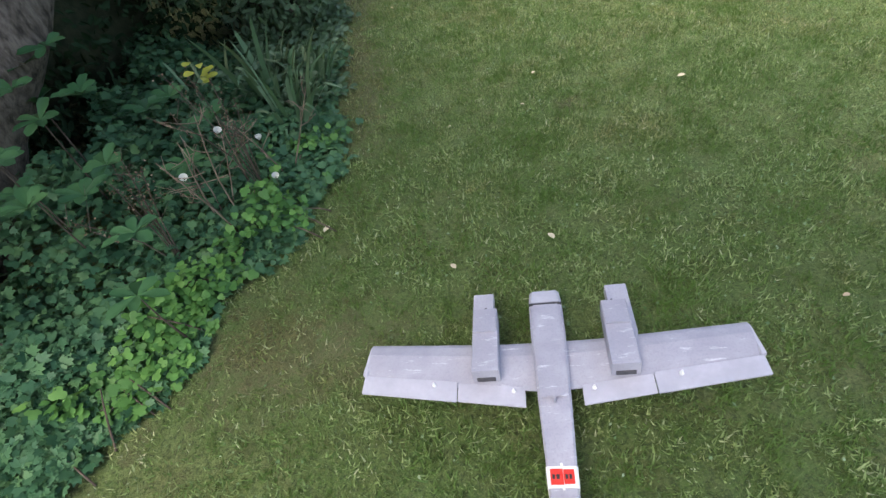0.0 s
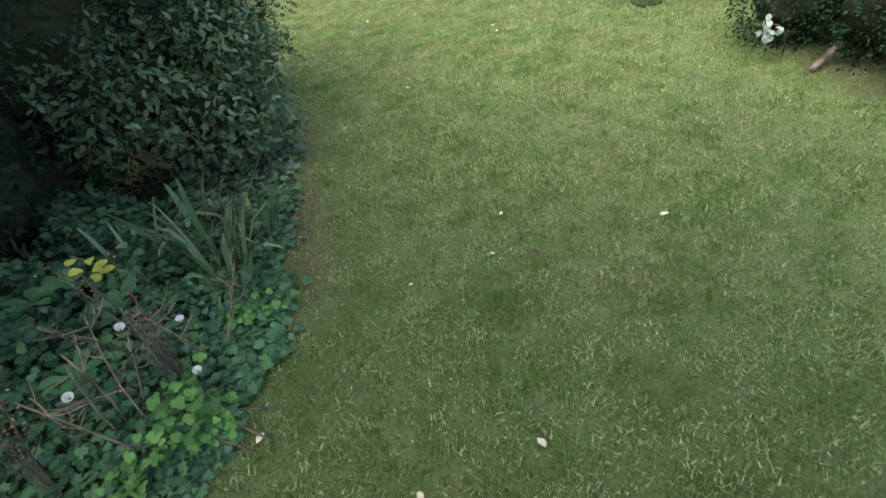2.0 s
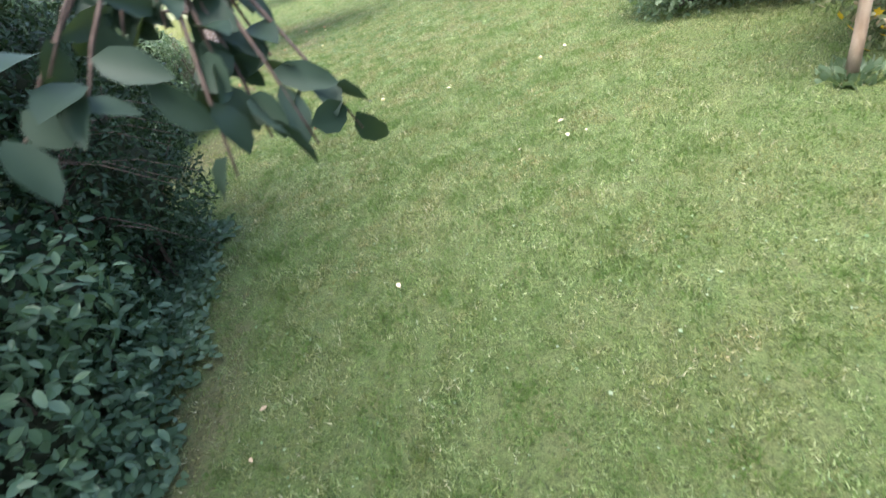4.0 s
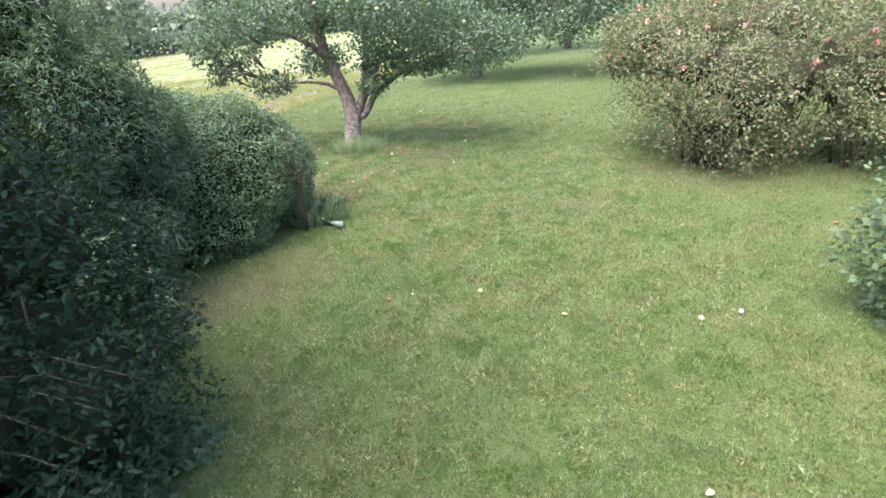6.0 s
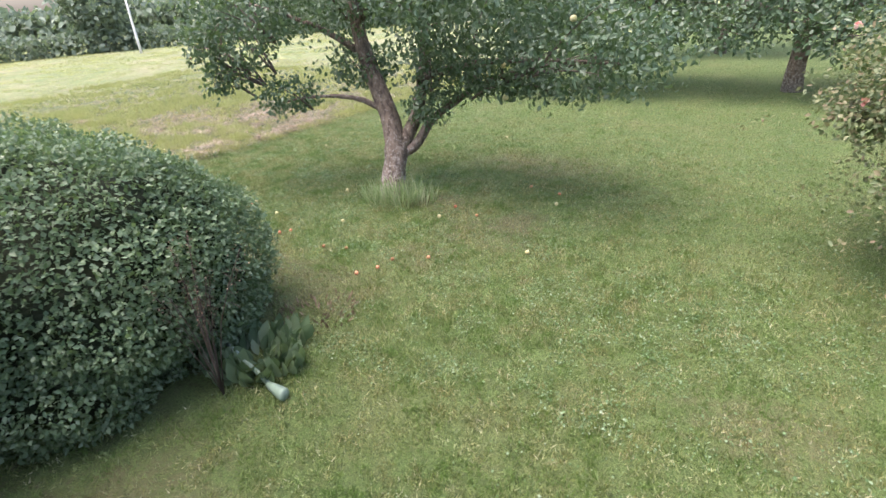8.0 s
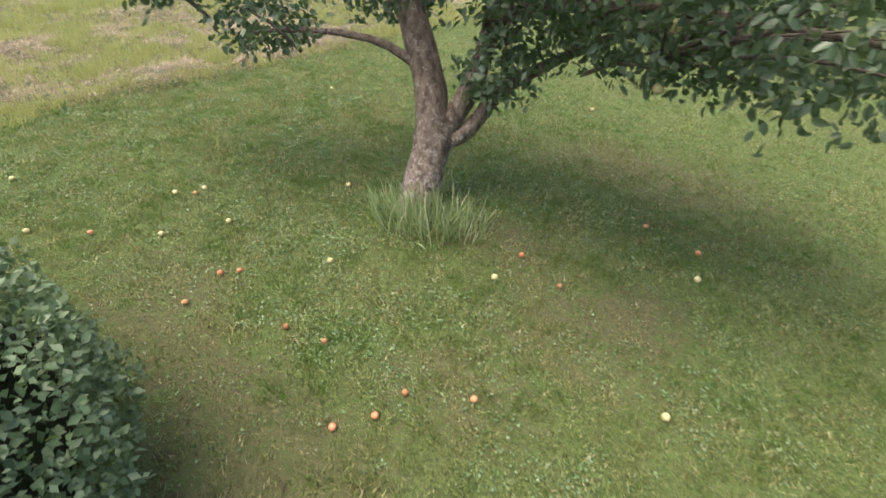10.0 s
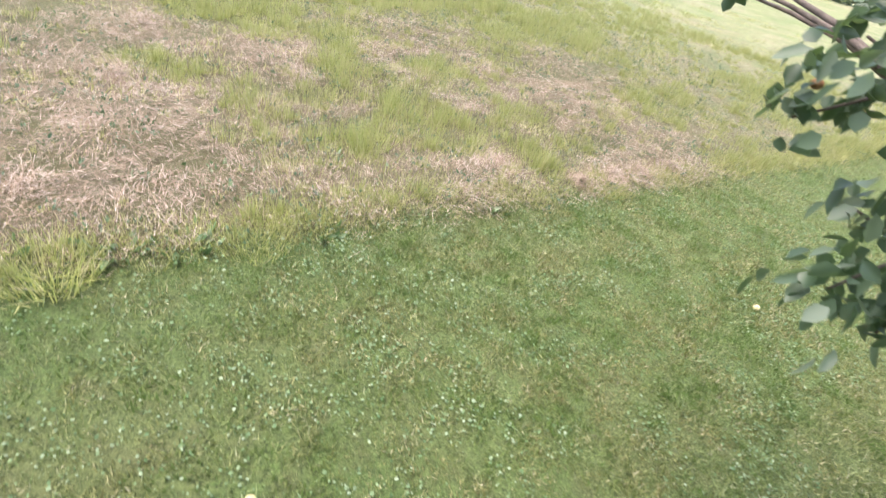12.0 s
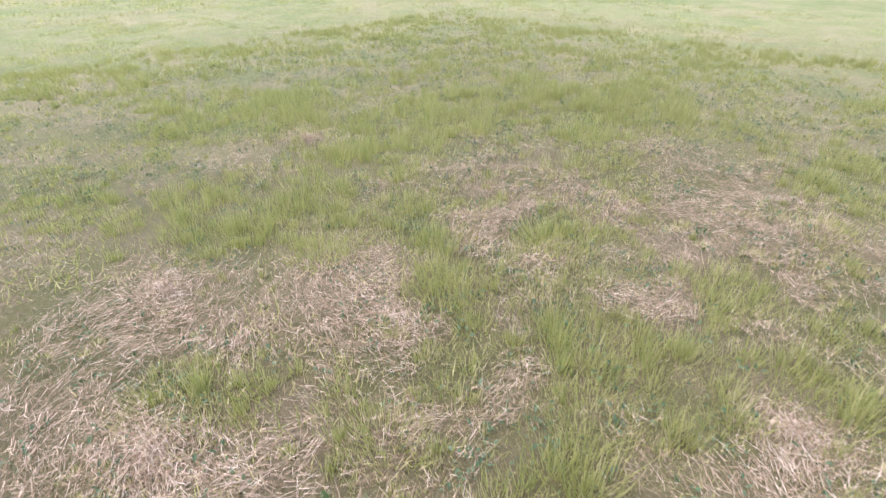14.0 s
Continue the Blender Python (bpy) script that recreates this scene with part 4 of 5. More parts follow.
def overhanging_branch():
    """A pear tree behind the shrubs whose low branch hangs into the flight path."""
    ob = thing("pear_tree", "pear tree with a leafy branch hanging low over the lawn", "tree", (-1.6, 5.9, 0))
    o = np.array((-1.6, 5.9, 0))
    tips = [(0.69, 4.26, 1.69), (0.73, 4.2, 1.63), (0.63, 4.2, 1.62), (0.86, 4.22, 1.51), (0.9, 4.3, 1.52), (0.96, 4.3, 1.49), (1.02, 4.36, 1.47), (0.85, 4.37, 1.63), (0.81, 4.37, 1.69), (0.76, 4.35, 1.7), (0.91, 4.44, 1.6), (0.87, 4.31, 1.58)]
    limbs = [tube([(0, 0, 0), (0.05, -0.1, 1.0), (0.1, -0.2, 1.9), (0.0, -0.2, 2.7)], [0.09, 0.07, 0.05, 0.03], 8, 0.05)]
    lv = []
    fork = np.array((0.81, 4.54, 1.8))
    limbs.append(tube([(0.1, -0.2, 1.7), (0.8, -0.7, 2.0), (1.5, -1.2, 2.0), fork - o], [0.035, 0.022, 0.014, 0.01], 6))
    for t in tips:
        t = np.array(t)
        limbs.append(tube([fork - o, (fork + t) / 2 + (0, 0, 0.07) - o, t - o], [0.005, 0.004, 0.002], 5))
        m = 6
        s = np.append(rng.uniform(0.25, 0.95, m - 2), (0.9, 1.0))[:, None]
        p = fork * (1 - s) + t * s + (0, 0, 0.03)
        lv.append(leaves(OVAL, p - o, rng.normal(size=(m, 3)) * 0.55 + (0.25, -0.1, -0.75), rng.normal(size=(m, 3)) * 0.5 + (0.3, -0.6, 0.5), rng.uniform(0.07, 0.105, m), rng.uniform(0.04, 0.056, m)))
    b = [(0.4, -0.6, 2.55, 0.9, 0.9, 0.5), (-0.3, 0.3, 2.8, 0.9, 0.9, 0.6), (0.7, -0.9, 2.15, 0.5, 0.5, 0.3), (0.3, 0.3, 1.9, 0.6, 0.7, 0.5)]
    p, way = blob_points(b, 2600, 0.5)
    n = len(p)
    lv.append(leaves(OVAL, p, way * 0.5 + rng.normal(size=(n, 3)) + (0, 0, -0.4), way + (0, 0, 0.5), rng.uniform(0.05, 0.085, n), rng.uniform(0.03, 0.045, n)))
    part("trunk", np_mesh("trunk", *limbs[0]), M_BARK_DARK, ob, smooth=True)
    each("branch", limbs[1:], M_TWIG, ob)
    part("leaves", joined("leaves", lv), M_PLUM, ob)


overhanging_branch()



def unseen_shade_tree(x, y, label, blobs, n):
    ob = thing("unseen_shade_tree", label, "tree", (x, y, 0), "tall shade trees")
    top = np.array(blobs)[:, :3].mean(0)
    part("trunk", np_mesh("trunk", *tube([(0, 0, -0.05), (0.05, 0, 1.5), tuple(top * (0.4, 0.4, 0.8)), tuple(top)], [0.2, 0.16, 0.1, 0.05], 12, 0.05)), M_BARK_DARK, ob, smooth=True)
    p, way = blob_points(blobs, n, 0.5, 0.3)
    m = len(p)
    part("crown", leaf_mesh("crown", LEAF, p, way + rng.normal(size=(m, 3)), way + rng.normal(size=(m, 3)) * 0.5 + (0, 0, 0.5), rng.uniform(0.1, 0.2, m), rng.uniform(0.06, 0.11, m)), M_DARK, ob)


# both trees stand out of view, added only to shade the lawn and bed
unseen_shade_tree(1.1, -2.6, "tall unseen tree added behind the lawn's start to shade it", [(0, 0.5, 5.0, 1.5, 1.5, 0.9), (-1.0, 1.8, 5.5, 1.4, 1.4, 0.8), (0.3, 1.8, 5.5, 1.2, 1.4, 0.8), (0, 3.0, 5.9, 1.5, 1.4, 0.8), (-1.3, 3.4, 6.0, 1.3, 1.3, 0.8)], 13000)
unseen_shade_tree(-3.6, 2.2, "tall unseen tree added over the bed to shade it", [(1.5, 1.6, 3.0, 1.2, 1.4, 0.5), (1.8, 3.1, 3.1, 1.1, 1.2, 0.5), (2.3, 4.2, 3.3, 0.9, 1.1, 0.45), (2.5, 2.4, 3.4, 0.7, 1.1, 0.4), (1.0, 0.2, 3.0, 1.0, 1.1, 0.5), (0.0, 0.2, 4.9, 1.2, 1.4, 0.8), (1.3, 0.2, 4.6, 1.3, 1.5, 0.8), (1.1, 2.4, 4.8, 1.3, 1.5, 0.8), (1.6, -1.4, 4.7, 1.2, 1.3, 0.8)], 18000)

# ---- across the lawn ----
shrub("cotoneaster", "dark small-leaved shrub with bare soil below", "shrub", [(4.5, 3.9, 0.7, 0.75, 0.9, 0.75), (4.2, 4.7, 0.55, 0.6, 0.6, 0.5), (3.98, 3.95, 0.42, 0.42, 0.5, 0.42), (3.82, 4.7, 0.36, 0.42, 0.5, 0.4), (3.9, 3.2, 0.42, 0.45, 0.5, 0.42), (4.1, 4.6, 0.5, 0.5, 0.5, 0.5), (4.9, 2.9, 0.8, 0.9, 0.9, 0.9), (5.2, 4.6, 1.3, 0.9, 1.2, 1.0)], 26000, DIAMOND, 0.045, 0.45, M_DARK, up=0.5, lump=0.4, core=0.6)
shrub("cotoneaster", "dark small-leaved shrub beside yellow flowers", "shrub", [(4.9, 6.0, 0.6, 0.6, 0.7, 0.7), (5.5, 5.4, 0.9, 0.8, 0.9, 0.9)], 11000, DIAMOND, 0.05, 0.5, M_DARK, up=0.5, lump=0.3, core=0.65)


def stump():
    ob = thing("log", "sawn brown log leaning out of the shrub", "log", (3.52, 4.0, 0))
    part("wood", joined("wood", [tube([(0, 0, 0.02), (0.12, 0.03, 0.07), (0.28, 0.08, 0.14)], [0.028, 0.024], 10, 0.05)]), M_BARK_DARK, ob, smooth=True)


stump()


def silver_twig():
    ob = thing("silver_leaved_twig", "twig with pale silvery leaves at the shrub's edge", "twig", (3.6, 4.4, 0))
    tip = np.array((-0.25, -0.05, 0.32))
    part("stem", joined("stem", [tube([(0, 0, 0), (0, 0, 0.25), tip], [0.008, 0.005, 0.003], 5)]), M_TWIG, ob)
    m = 24
    p = tip * np.linspace(0.6, 1.08, m)[:, None] + rng.normal(size=(m, 3)) * 0.03
    part("leaves", leaf_mesh("leaves", OVAL, p, rng.normal(size=(m, 3)) + (0, -0.3, -0.3), rng.normal(size=(m, 3)) * 0.4 + (-0.3, -0.6, 0.6), rng.uniform(0.05, 0.085, m), rng.uniform(0.025, 0.045, m)), M_WHITE_LEAF, ob)


silver_twig()


def young_tree():
    ob = thing("young_tree", "young staked tree with a pale bare trunk", "tree", (3.66, 6.65, 0))
    part("trunk", joined("trunk", [tube([(0, 0, 0), (0.01, 0, 0.5), (0, 0.02, 1.2), (0.03, 0, 1.9)], [0.04, 0.034, 0.028, 0.02], 9, 0.04)]), M_PALE_WOOD, ob, smooth=True)
    p, way = blob_points([(0.1, 0, 1.9, 0.6, 0.6, 0.6), (-0.2, 0.1, 0.75, 0.3, 0.2, 0.15)], 900, 0.4)
    n = len(p)
    part("leaves", leaf_mesh("leaves", LOBED, p, way + rng.normal(size=(n, 3)), way + (0, 0, 0.6), rng.uniform(0.06, 0.1, n), rng.uniform(0.06, 0.09, n)), M_ROSE, ob)


young_tree()
weed_clump(3.66, 6.63, 0.16, 0.1, 90, M_HEDGE, OVAL, 0.5, "weeds", "low green weeds round the young tree's foot", "weeds", 0.9)


def yellow_flowers():
    blobs = [(4.32, 6.95, 0.5, 0.5, 0.5, 0.5), (5.0, 7.2, 0.8, 0.7, 0.7, 0.7)]
    ob = shrub("yellow_flowered_shrub", "bushy plant dotted with yellow flowers behind the young tree", "shrub", blobs, 6000, LEAF, 0.06, 0.45, M_ROSE, up=0.5, lump=0.3, core=0.6)
    p, way = blob_points(blobs, 240, 1.0)
    o = np.array(ob.matrix_basis.translation)
    pieces = []
    for k in range(len(p)):
        m = 6
        a = np.arange(m) * 6.283 / m
        t = unit(np.cross(way[k], (0.3, 0.5, 0.8)))
        s = np.cross(way[k], t)
        pieces.append(leaves(DIAMOND, np.repeat((p[k] - o)[None], m, 0) + way[k] * 0.03, np.cos(a)[:, None] * t + np.sin(a)[:, None] * s, np.repeat(way[k][None], m, 0), np.full(m, 0.035), np.full(m, 0.022)))
    part("flowers", joined("flowers", pieces), M_YELLOW, ob, "bright yellow flowers")


yellow_flowers()
shrub("far_hedge", "dark clipped hedge closing the lawn", "hedge", [(3.75, 8.9, 0.6, 0.7, 0.5, 0.75), (4.5, 8.4, 0.7, 0.8, 0.5, 0.9), (5.5, 8.0, 0.8, 0.9, 0.6, 1.0), (6.6, 7.7, 0.8, 0.9, 0.9, 1.1)], 20000, DIAMOND, 0.06, 0.6, M_HEDGE, up=0.5, core=0.72)

# ---- hedge, juniper and shrubs beyond ----
shrub("clipped_hedge", "rounded clipped privet hedge with small glossy leaves", "hedge", [(-2.75, 9.98, 0.72, 0.95, 0.95, 0.82), (-3.4, 9.9, 0.78, 1.15, 1.0, 0.8), (-4.4, 9.7, 0.72, 1.2, 0.95, 0.78), (-2.6, 10.38, 0.58, 0.8, 0.76, 0.74), (-2.65, 9.65, 0.35, 0.72, 0.62, 0.5), (-3.4, 9.4, 0.4, 0.95, 0.68, 0.6)],
      105000, DIAMOND, 0.036, 0.62, M_HEDGE, up=0.55, spread=0.9, inner=0.84, lump=0.09, core=0.78)
shrub("juniper", "upright dark juniper with feathery blue-green sprays", "conifer", [(-2.85, 8.75, 0.9, 0.65, 0.6, 0.9), (-2.7, 8.65, 1.7, 0.5, 0.5, 0.75), (-3.3, 8.7, 1.5, 0.7, 0.6, 1.0), (-2.45, 8.95, 1.45, 0.35, 0.35, 0.45), (-3.0, 8.6, 2.4, 0.4, 0.4, 0.6)],
      60000, DIAMOND, 0.06, 0.2, M_CYPRESS, stems=0, up=1.0, spread=0.5, inner=0.7, lump=0.35, core=0.72)
shrub("dark_shrub", "dense dark shrub with small rounded leaves by the lawn", "shrub", [(-1.95, 7.3, 0.42, 0.52, 0.5, 0.5), (-2.55, 7.7, 0.55, 0.75, 0.6, 0.65), (-1.75, 6.6, 0.45, 0.5, 0.6, 0.52)], 20000, LEAF, 0.045, 0.6, M_HEDGE, up=0.6, inner=0.7, lump=0.25, core=0.7)
dry_stems(-1.72, 10.05, 1.05, 12, "dock", "reddish-brown dry dock seed stalks against the hedge")
weed_clump(-1.75, 10.4, 0.28, 0.2, 170, M_HEDGE, OVAL, 0.45, "weeds", "grey-green weeds at the hedge's foot", "weeds", 0.5)
weed_clump(-1.75, 11.0, 0.3, 0.06, 110, M_DRY, OVAL, 0.3, "dead_weeds", "brown dead weeds at the hedge's foot", "weeds", 0.7)


def garden_wand():
    ob = thing("watering_wand", "grey-green plastic watering wand lying on the grass", "watering wand", (-1.36, 10.18, 0))
    part("pipe", joined("pipe", [tube([(-0.55, 0.12, 0.16), (-0.3, 0.07, 0.09), (-0.1, 0.02, 0.04)], [0.014, 0.016], 8)]), M_HOSE, ob, smooth=True)
    part("nozzle", joined("nozzle", [tube([(-0.12, 0.02, 0.045), (-0.04, 0.01, 0.035), (0.02, 0.0, 0.03), (0.035, 0, 0.03)], [0.02, 0.035, 0.042, 0.036], 12)]), M_HOSE, ob, "flared nozzle", True)


garden_wand()


def rose_bush():
    blobs = [(3.3, 12.6, 1.0, 1.25, 1.1, 1.05), (2.5, 12.6, 1.25, 0.75, 0.7, 0.55), (4.4, 12.4, 1.1, 1.2, 1.1, 1.1), (3.4, 13.4, 1.4, 1.3, 1.1, 1.0), (2.35, 13.6, 1.35, 0.7, 0.6, 0.45), (2.75, 12.2, 0.65, 0.6, 0.5, 0.5), (5.4, 12.2, 1.0, 1.0, 1.0, 1.0), (1.95, 12.9, 1.5, 0.5, 0.45, 0.32), (1.65, 12.95, 1.25, 0.28, 0.26, 0.2)]
    ob = shrub("rose_bush", "large sprawling rose bush with yellowing leaves and pink blooms", "rose bush", blobs, 66000, LEAF, 0.04, 0.6, M_ROSE, up=0.4, inner=0.4, lump=0.55, stems=26, core=0.45, core_material=M_ROSE_TWIGS)
    o = np.array(ob.matrix_basis.translation)
    p, way = blob_points([b for b in blobs if b[2] > 0.9], 120, 1.0, 0.3)
    keep = way[:, 2] > 0.1
    pieces = []
    for q, w in zip(p[keep], way[keep]):
        m = 9
        pieces.append(leaves(OVAL, np.repeat((q - o)[None], m, 0), rng.normal(size=(m, 3)) + w, rng.normal(size=(m, 3)) + w, np.full(m, 0.04), np.full(m, 0.035)))
    each("bloom", pieces, M_PINK, ob, "faded pink rose bloom")
    canes = []
    for k in range(26):
        tip = np.array((rng.uniform(2.0, 5), rng.uniform(11.6, 13.5), rng.uniform(0.8, 2.4))) - o
        root = np.array((tip[0] * 0.5, tip[1] * 0.4 + 0.2, 0))
        canes.append(tube([root, (root + tip) / 2 + (0, 0, 0.35), tip], [0.012, 0.008, 0.003], 5))
    each("cane", canes, M_PALE_WOOD, ob)
    sprays = []
    p, way = blob_points(blobs, 240, 0.95, 0.4)
    for q, w in zip(p, way):
        if q[2] < 0.5:
            continue
        reach = w * (1, 1, 0.6) + rng.normal(size=3) * 0.35 + (0, 0, 0.25)
        m = 26
        s = rng.uniform(-0.2, 1, m)[:, None]
        c = q - o + reach * 0.48 * s - np.array((0, 0, 0.16)) * s ** 2
        sprays.append(leaves(LEAF, c + rng.normal(size=(m, 3)) * 0.035, rng.normal(size=(m, 3)) + reach * 0.6, rng.normal(size=(m, 3)) * 0.5 + (0, 0, 0.8), rng.uniform(0.03, 0.05, m), rng.uniform(0.018, 0.03, m)))
    part("leaves", joined("leaves", sprays), M_ROSE, ob, "loose leafy shoots")


rose_bush()

# ---- apple trees ----


def apple_ball(r, material, name="apple"):
    bm = bmesh.new()
    bmesh.ops.create_uvsphere(bm, u_segments=12, v_segments=8, radius=r)
    for v in bm.verts:
        d = math.hypot(v.co.x, v.co.y) / r
        v.co.z *= 0.9
        v.co.z -= 0.35 * r * max(0, 0.45 - d) * (1 if v.co.z > 0 else -0.6)
    me = bpy.data.meshes.new(name)
    bm.to_mesh(me), bm.free()
    me.materials.append(material)
    me.polygons.foreach_set("use_smooth", np.ones(len(me.polygons), bool))
    return me


def apple_tree(at, label, trunk, limbs, blobs, n_leaves, size, n_apples, seed):
    ob = thing("apple_tree", label, "tree", at, "apple trees in the orchard")
    part("trunk", joined("trunk", [tube(*t) for t in trunk]), M_BARK, ob, smooth=True)
    each("branch", [tube(*t) for t in limbs], M_BARK, ob, smooth=True)
    b = np.array(blobs, float)
    p, way = blob_points(b, n_leaves, 0.35, 0.35)
    n = len(p)
    part("crown", leaf_mesh("crown", LEAF, p, way * 0.4 + rng.normal(size=(n, 3)) * 0.8 + (0, 0, -0.45), way * 0.5 + rng.normal(size=(n, 3)) * 0.5 + (0, 0, 0.5), size * rng.uniform(0.6, 1.2, n), size * 0.6 * rng.uniform(0.7, 1.2, n)), M_APPLE_LEAF, ob)
    twigs = []
    for k in range(70):
        c = b[rng.integers(len(b))]
        tip = c[:3] + unit(rng.normal(size=3)) * c[3:] * 0.95
        foot = c[:3] * (0.75, 0.75, 0.85)
        twigs.append(tube([foot, (foot + tip) / 2 + (0, 0, 0.06), tip], [0.014, 0.009, 0.003], 5))
    part("twigs", joined("twigs", twigs), M_BARK_DARK, ob)
    me = apple_ball(0.032, M_APPLE_Y)
    q, w = blob_points(b, n_apples, 0.85, 0.2)
    for k in np.flatnonzero(q[:, 0] > -0.9):
        a = new("apple", me)
        a.parent, a.location = ob, q[k] - (0, 0, 0.04)


apple_tree((-2.64, 13.4, 0), "old apple tree with grey lichened forked trunk and low branches",
           [([(0.03, 0.02, -0.05), (0.03, 0.06, 0.12), (0.03, 0.14, 0.31), (0.03, 0.22, 0.51), (-0.01, 0.26, 0.69), (-0.08, 0.31, 0.91), (-0.2, 0.33, 1.21), (-0.34, 0.35, 1.52), (-0.4, 0.32, 2.0), (-0.39, 0.34, 3.0)], [0.17, 0.145, 0.135, 0.145, 0.12, 0.11, 0.1, 0.09, 0.07, 0.04], 16, 0.08)],
           [([(0.03, 0.21, 0.47), (0.12, 0.31, 0.61), (0.18, 0.41, 0.77), (0.22, 0.5, 0.95), (0.24, 0.61, 1.22), (0.24, 0.7, 1.54), (0.31, 0.72, 2.2)], [0.09, 0.085, 0.08, 0.072, 0.066, 0.055, 0.03], 10, 0.08),
            ([(0.06, 0.22, 0.45), (0.21, 0.32, 0.51), (0.29, 0.42, 0.64), (0.36, 0.51, 0.81), (0.57, 0.67, 0.96), (0.92, 0.88, 1.19), (1.4, 0.99, 1.32), (2.17, 1.02, 1.43)], [0.065, 0.064, 0.06, 0.05, 0.04, 0.033, 0.025, 0.015], 9, 0.08),
            ([(-0.1, 0.3, 0.93), (-0.24, 0.23, 1.03), (-0.42, 0.15, 1.13), (-0.77, -0.12, 1.19), (-1.31, -0.23, 1.1)], [0.042, 0.034, 0.028, 0.019, 0.009], 8, 0.06),
            ([(0.21, 0.58, 1.26), (0.75, 0.55, 1.43), (1.58, 0.45, 1.49), (2.53, 0.43, 1.43)], [0.05, 0.04, 0.028, 0.012], 8, 0.05),
            ([(-0.37, 0.4, 1.54), (-0.81, 0.22, 1.9), (-1.65, -0.02, 2.2)], [0.045, 0.03, 0.012], 8, 0.05),
            ([(-0.39, 0.4, 1.9), (0.15, -0.02, 2.3), (0.86, -0.5, 2.4)], [0.04, 0.03, 0.012], 8, 0.05)],
           [(-1.15, -0.15, 1.2, 0.4, 0.35, 0.22), (-1.55, -0.38, 1.72, 0.32, 0.28, 0.38), (-1.95, -0.46, 1.4, 0.17, 0.15, 0.2), (-1.98, -0.46, 1.72, 0.14, 0.13, 0.2), (-1.74, -0.42, 1.55, 0.2, 0.18, 0.25), (-2.22, -0.47, 1.7, 0.1, 0.1, 0.17), (-2.66, -0.12, 1.86, 0.1, 0.1, 0.14), (-1.5, -0.3, 2.1, 0.7, 0.7, 0.45), (-0.6, 0.3, 2.3, 0.8, 0.8, 0.5), (0.5, 0.3, 2.4, 0.9, 0.8, 0.5), (1.5, 0.2, 1.95, 0.8, 0.7, 0.45),
            (2.35, 0.1, 1.62, 0.75, 0.6, 0.4), (1.2, -0.4, 2.2, 0.7, 0.6, 0.4), (1.35, 0.4, 1.3, 0.45, 0.4, 0.2), (0.45, 0.3, 1.0, 0.25, 0.25, 0.2), (-0.5, 0.5, 1.45, 0.5, 0.4, 0.25), (2.0, 0.6, 1.5, 0.6, 0.5, 0.35), (0.55, 0.65, 1.35, 0.45, 0.4, 0.35), (1.25, 0.55, 1.55, 0.6, 0.5, 0.4), (1.9, 0.3, 1.5, 0.6, 0.5, 0.35), (0.75, 0.2, 1.75, 0.5, 0.5, 0.35)],
           21000, 0.064, 22, 1)
apple_tree((1.9, 20.6, 0), "apple tree with a dark trunk and a broad low crown",
           [([(0, 0, -0.05), (0.0, 0.0, 0.6), (0.05, 0, 1.1), (0.1, 0.05, 2.0), (0.1, 0, 2.8)], [0.19, 0.15, 0.13, 0.09, 0.05], 12, 0.05)],
           [([(0, 0, 0.9), (0.6, 0, 1.4), (1.6, 0.1, 1.9)], [0.08, 0.06, 0.02], 8, 0.05), ([(0, 0, 1.0), (-0.6, 0, 1.5), (-1.6, -0.2, 1.8)], [0.08, 0.06, 0.02], 8, 0.05)],
           [(0, 0, 2.3, 1.3, 1.2, 0.9), (-1.4, -0.2, 1.7, 1.0, 0.9, 0.6), (1.4, 0.1, 1.8, 1.1, 0.9, 0.7), (-0.4, -0.9, 1.7, 0.9, 0.7, 0.6), (0.7, -0.8, 1.5, 0.8, 0.6, 0.5), (2.3, 0.3, 2.3, 0.9, 0.9, 0.8), (-2.2, 0.5, 2.2, 0.9, 0.9, 0.7), (-1.2, -1.2, 1.25, 0.8, 0.6, 0.4), (0.5, -1.4, 1.15, 0.8, 0.6, 0.4), (1.7, -1.0, 1.3, 0.8, 0.6, 0.45)], 14000, 0.1, 12, 2)
for x, y, s in ((-1.8, 20.6, 1.0), (-3.6, 24.5, 1.2), (5.5, 22.5, 1.2), (0.5, 26.5, 1.3), (7.5, 17.5, 1.1)):
    apple_tree((x, y, 0), "apple tree with a low dark crown at the orchard's end",
               [([(0, 0, -0.05), (0.0, 0.0, 0.6), (0.05, 0, 1.1), (0.1, 0.05, 2.0)], [0.17, 0.13, 0.11, 0.06], 10, 0.05)],
               [([(0, 0, 0.9), (0.6, 0.2, 1.4), (1.4, 0.1, 1.9)], [0.08, 0.06, 0.02], 7, 0.05), ([(0, 0, 1.0), (-0.6, 0, 1.5), (-1.4, -0.2, 1.8)], [0.08, 0.06, 0.02], 7, 0.05)],
               [(0, 0, 2.2 * s, 1.3 * s, 1.2 * s, 0.9 * s), (-1.2 * s, -0.2, 1.7 * s, 0.9 * s, 0.9, 0.6 * s), (1.2 * s, 0.1, 1.7 * s, 1.0 * s, 0.9, 0.6 * s), (0.2, -0.8, 1.5 * s, 0.9 * s, 0.7, 0.5), (-0.9, -1.1, 1.2, 0.8, 0.6, 0.4), (1.0, -1.1, 1.2, 0.8, 0.6, 0.4)], 6500, 0.12, 4, 3)
low_twigs = bpy.data.objects["apple_tree"]
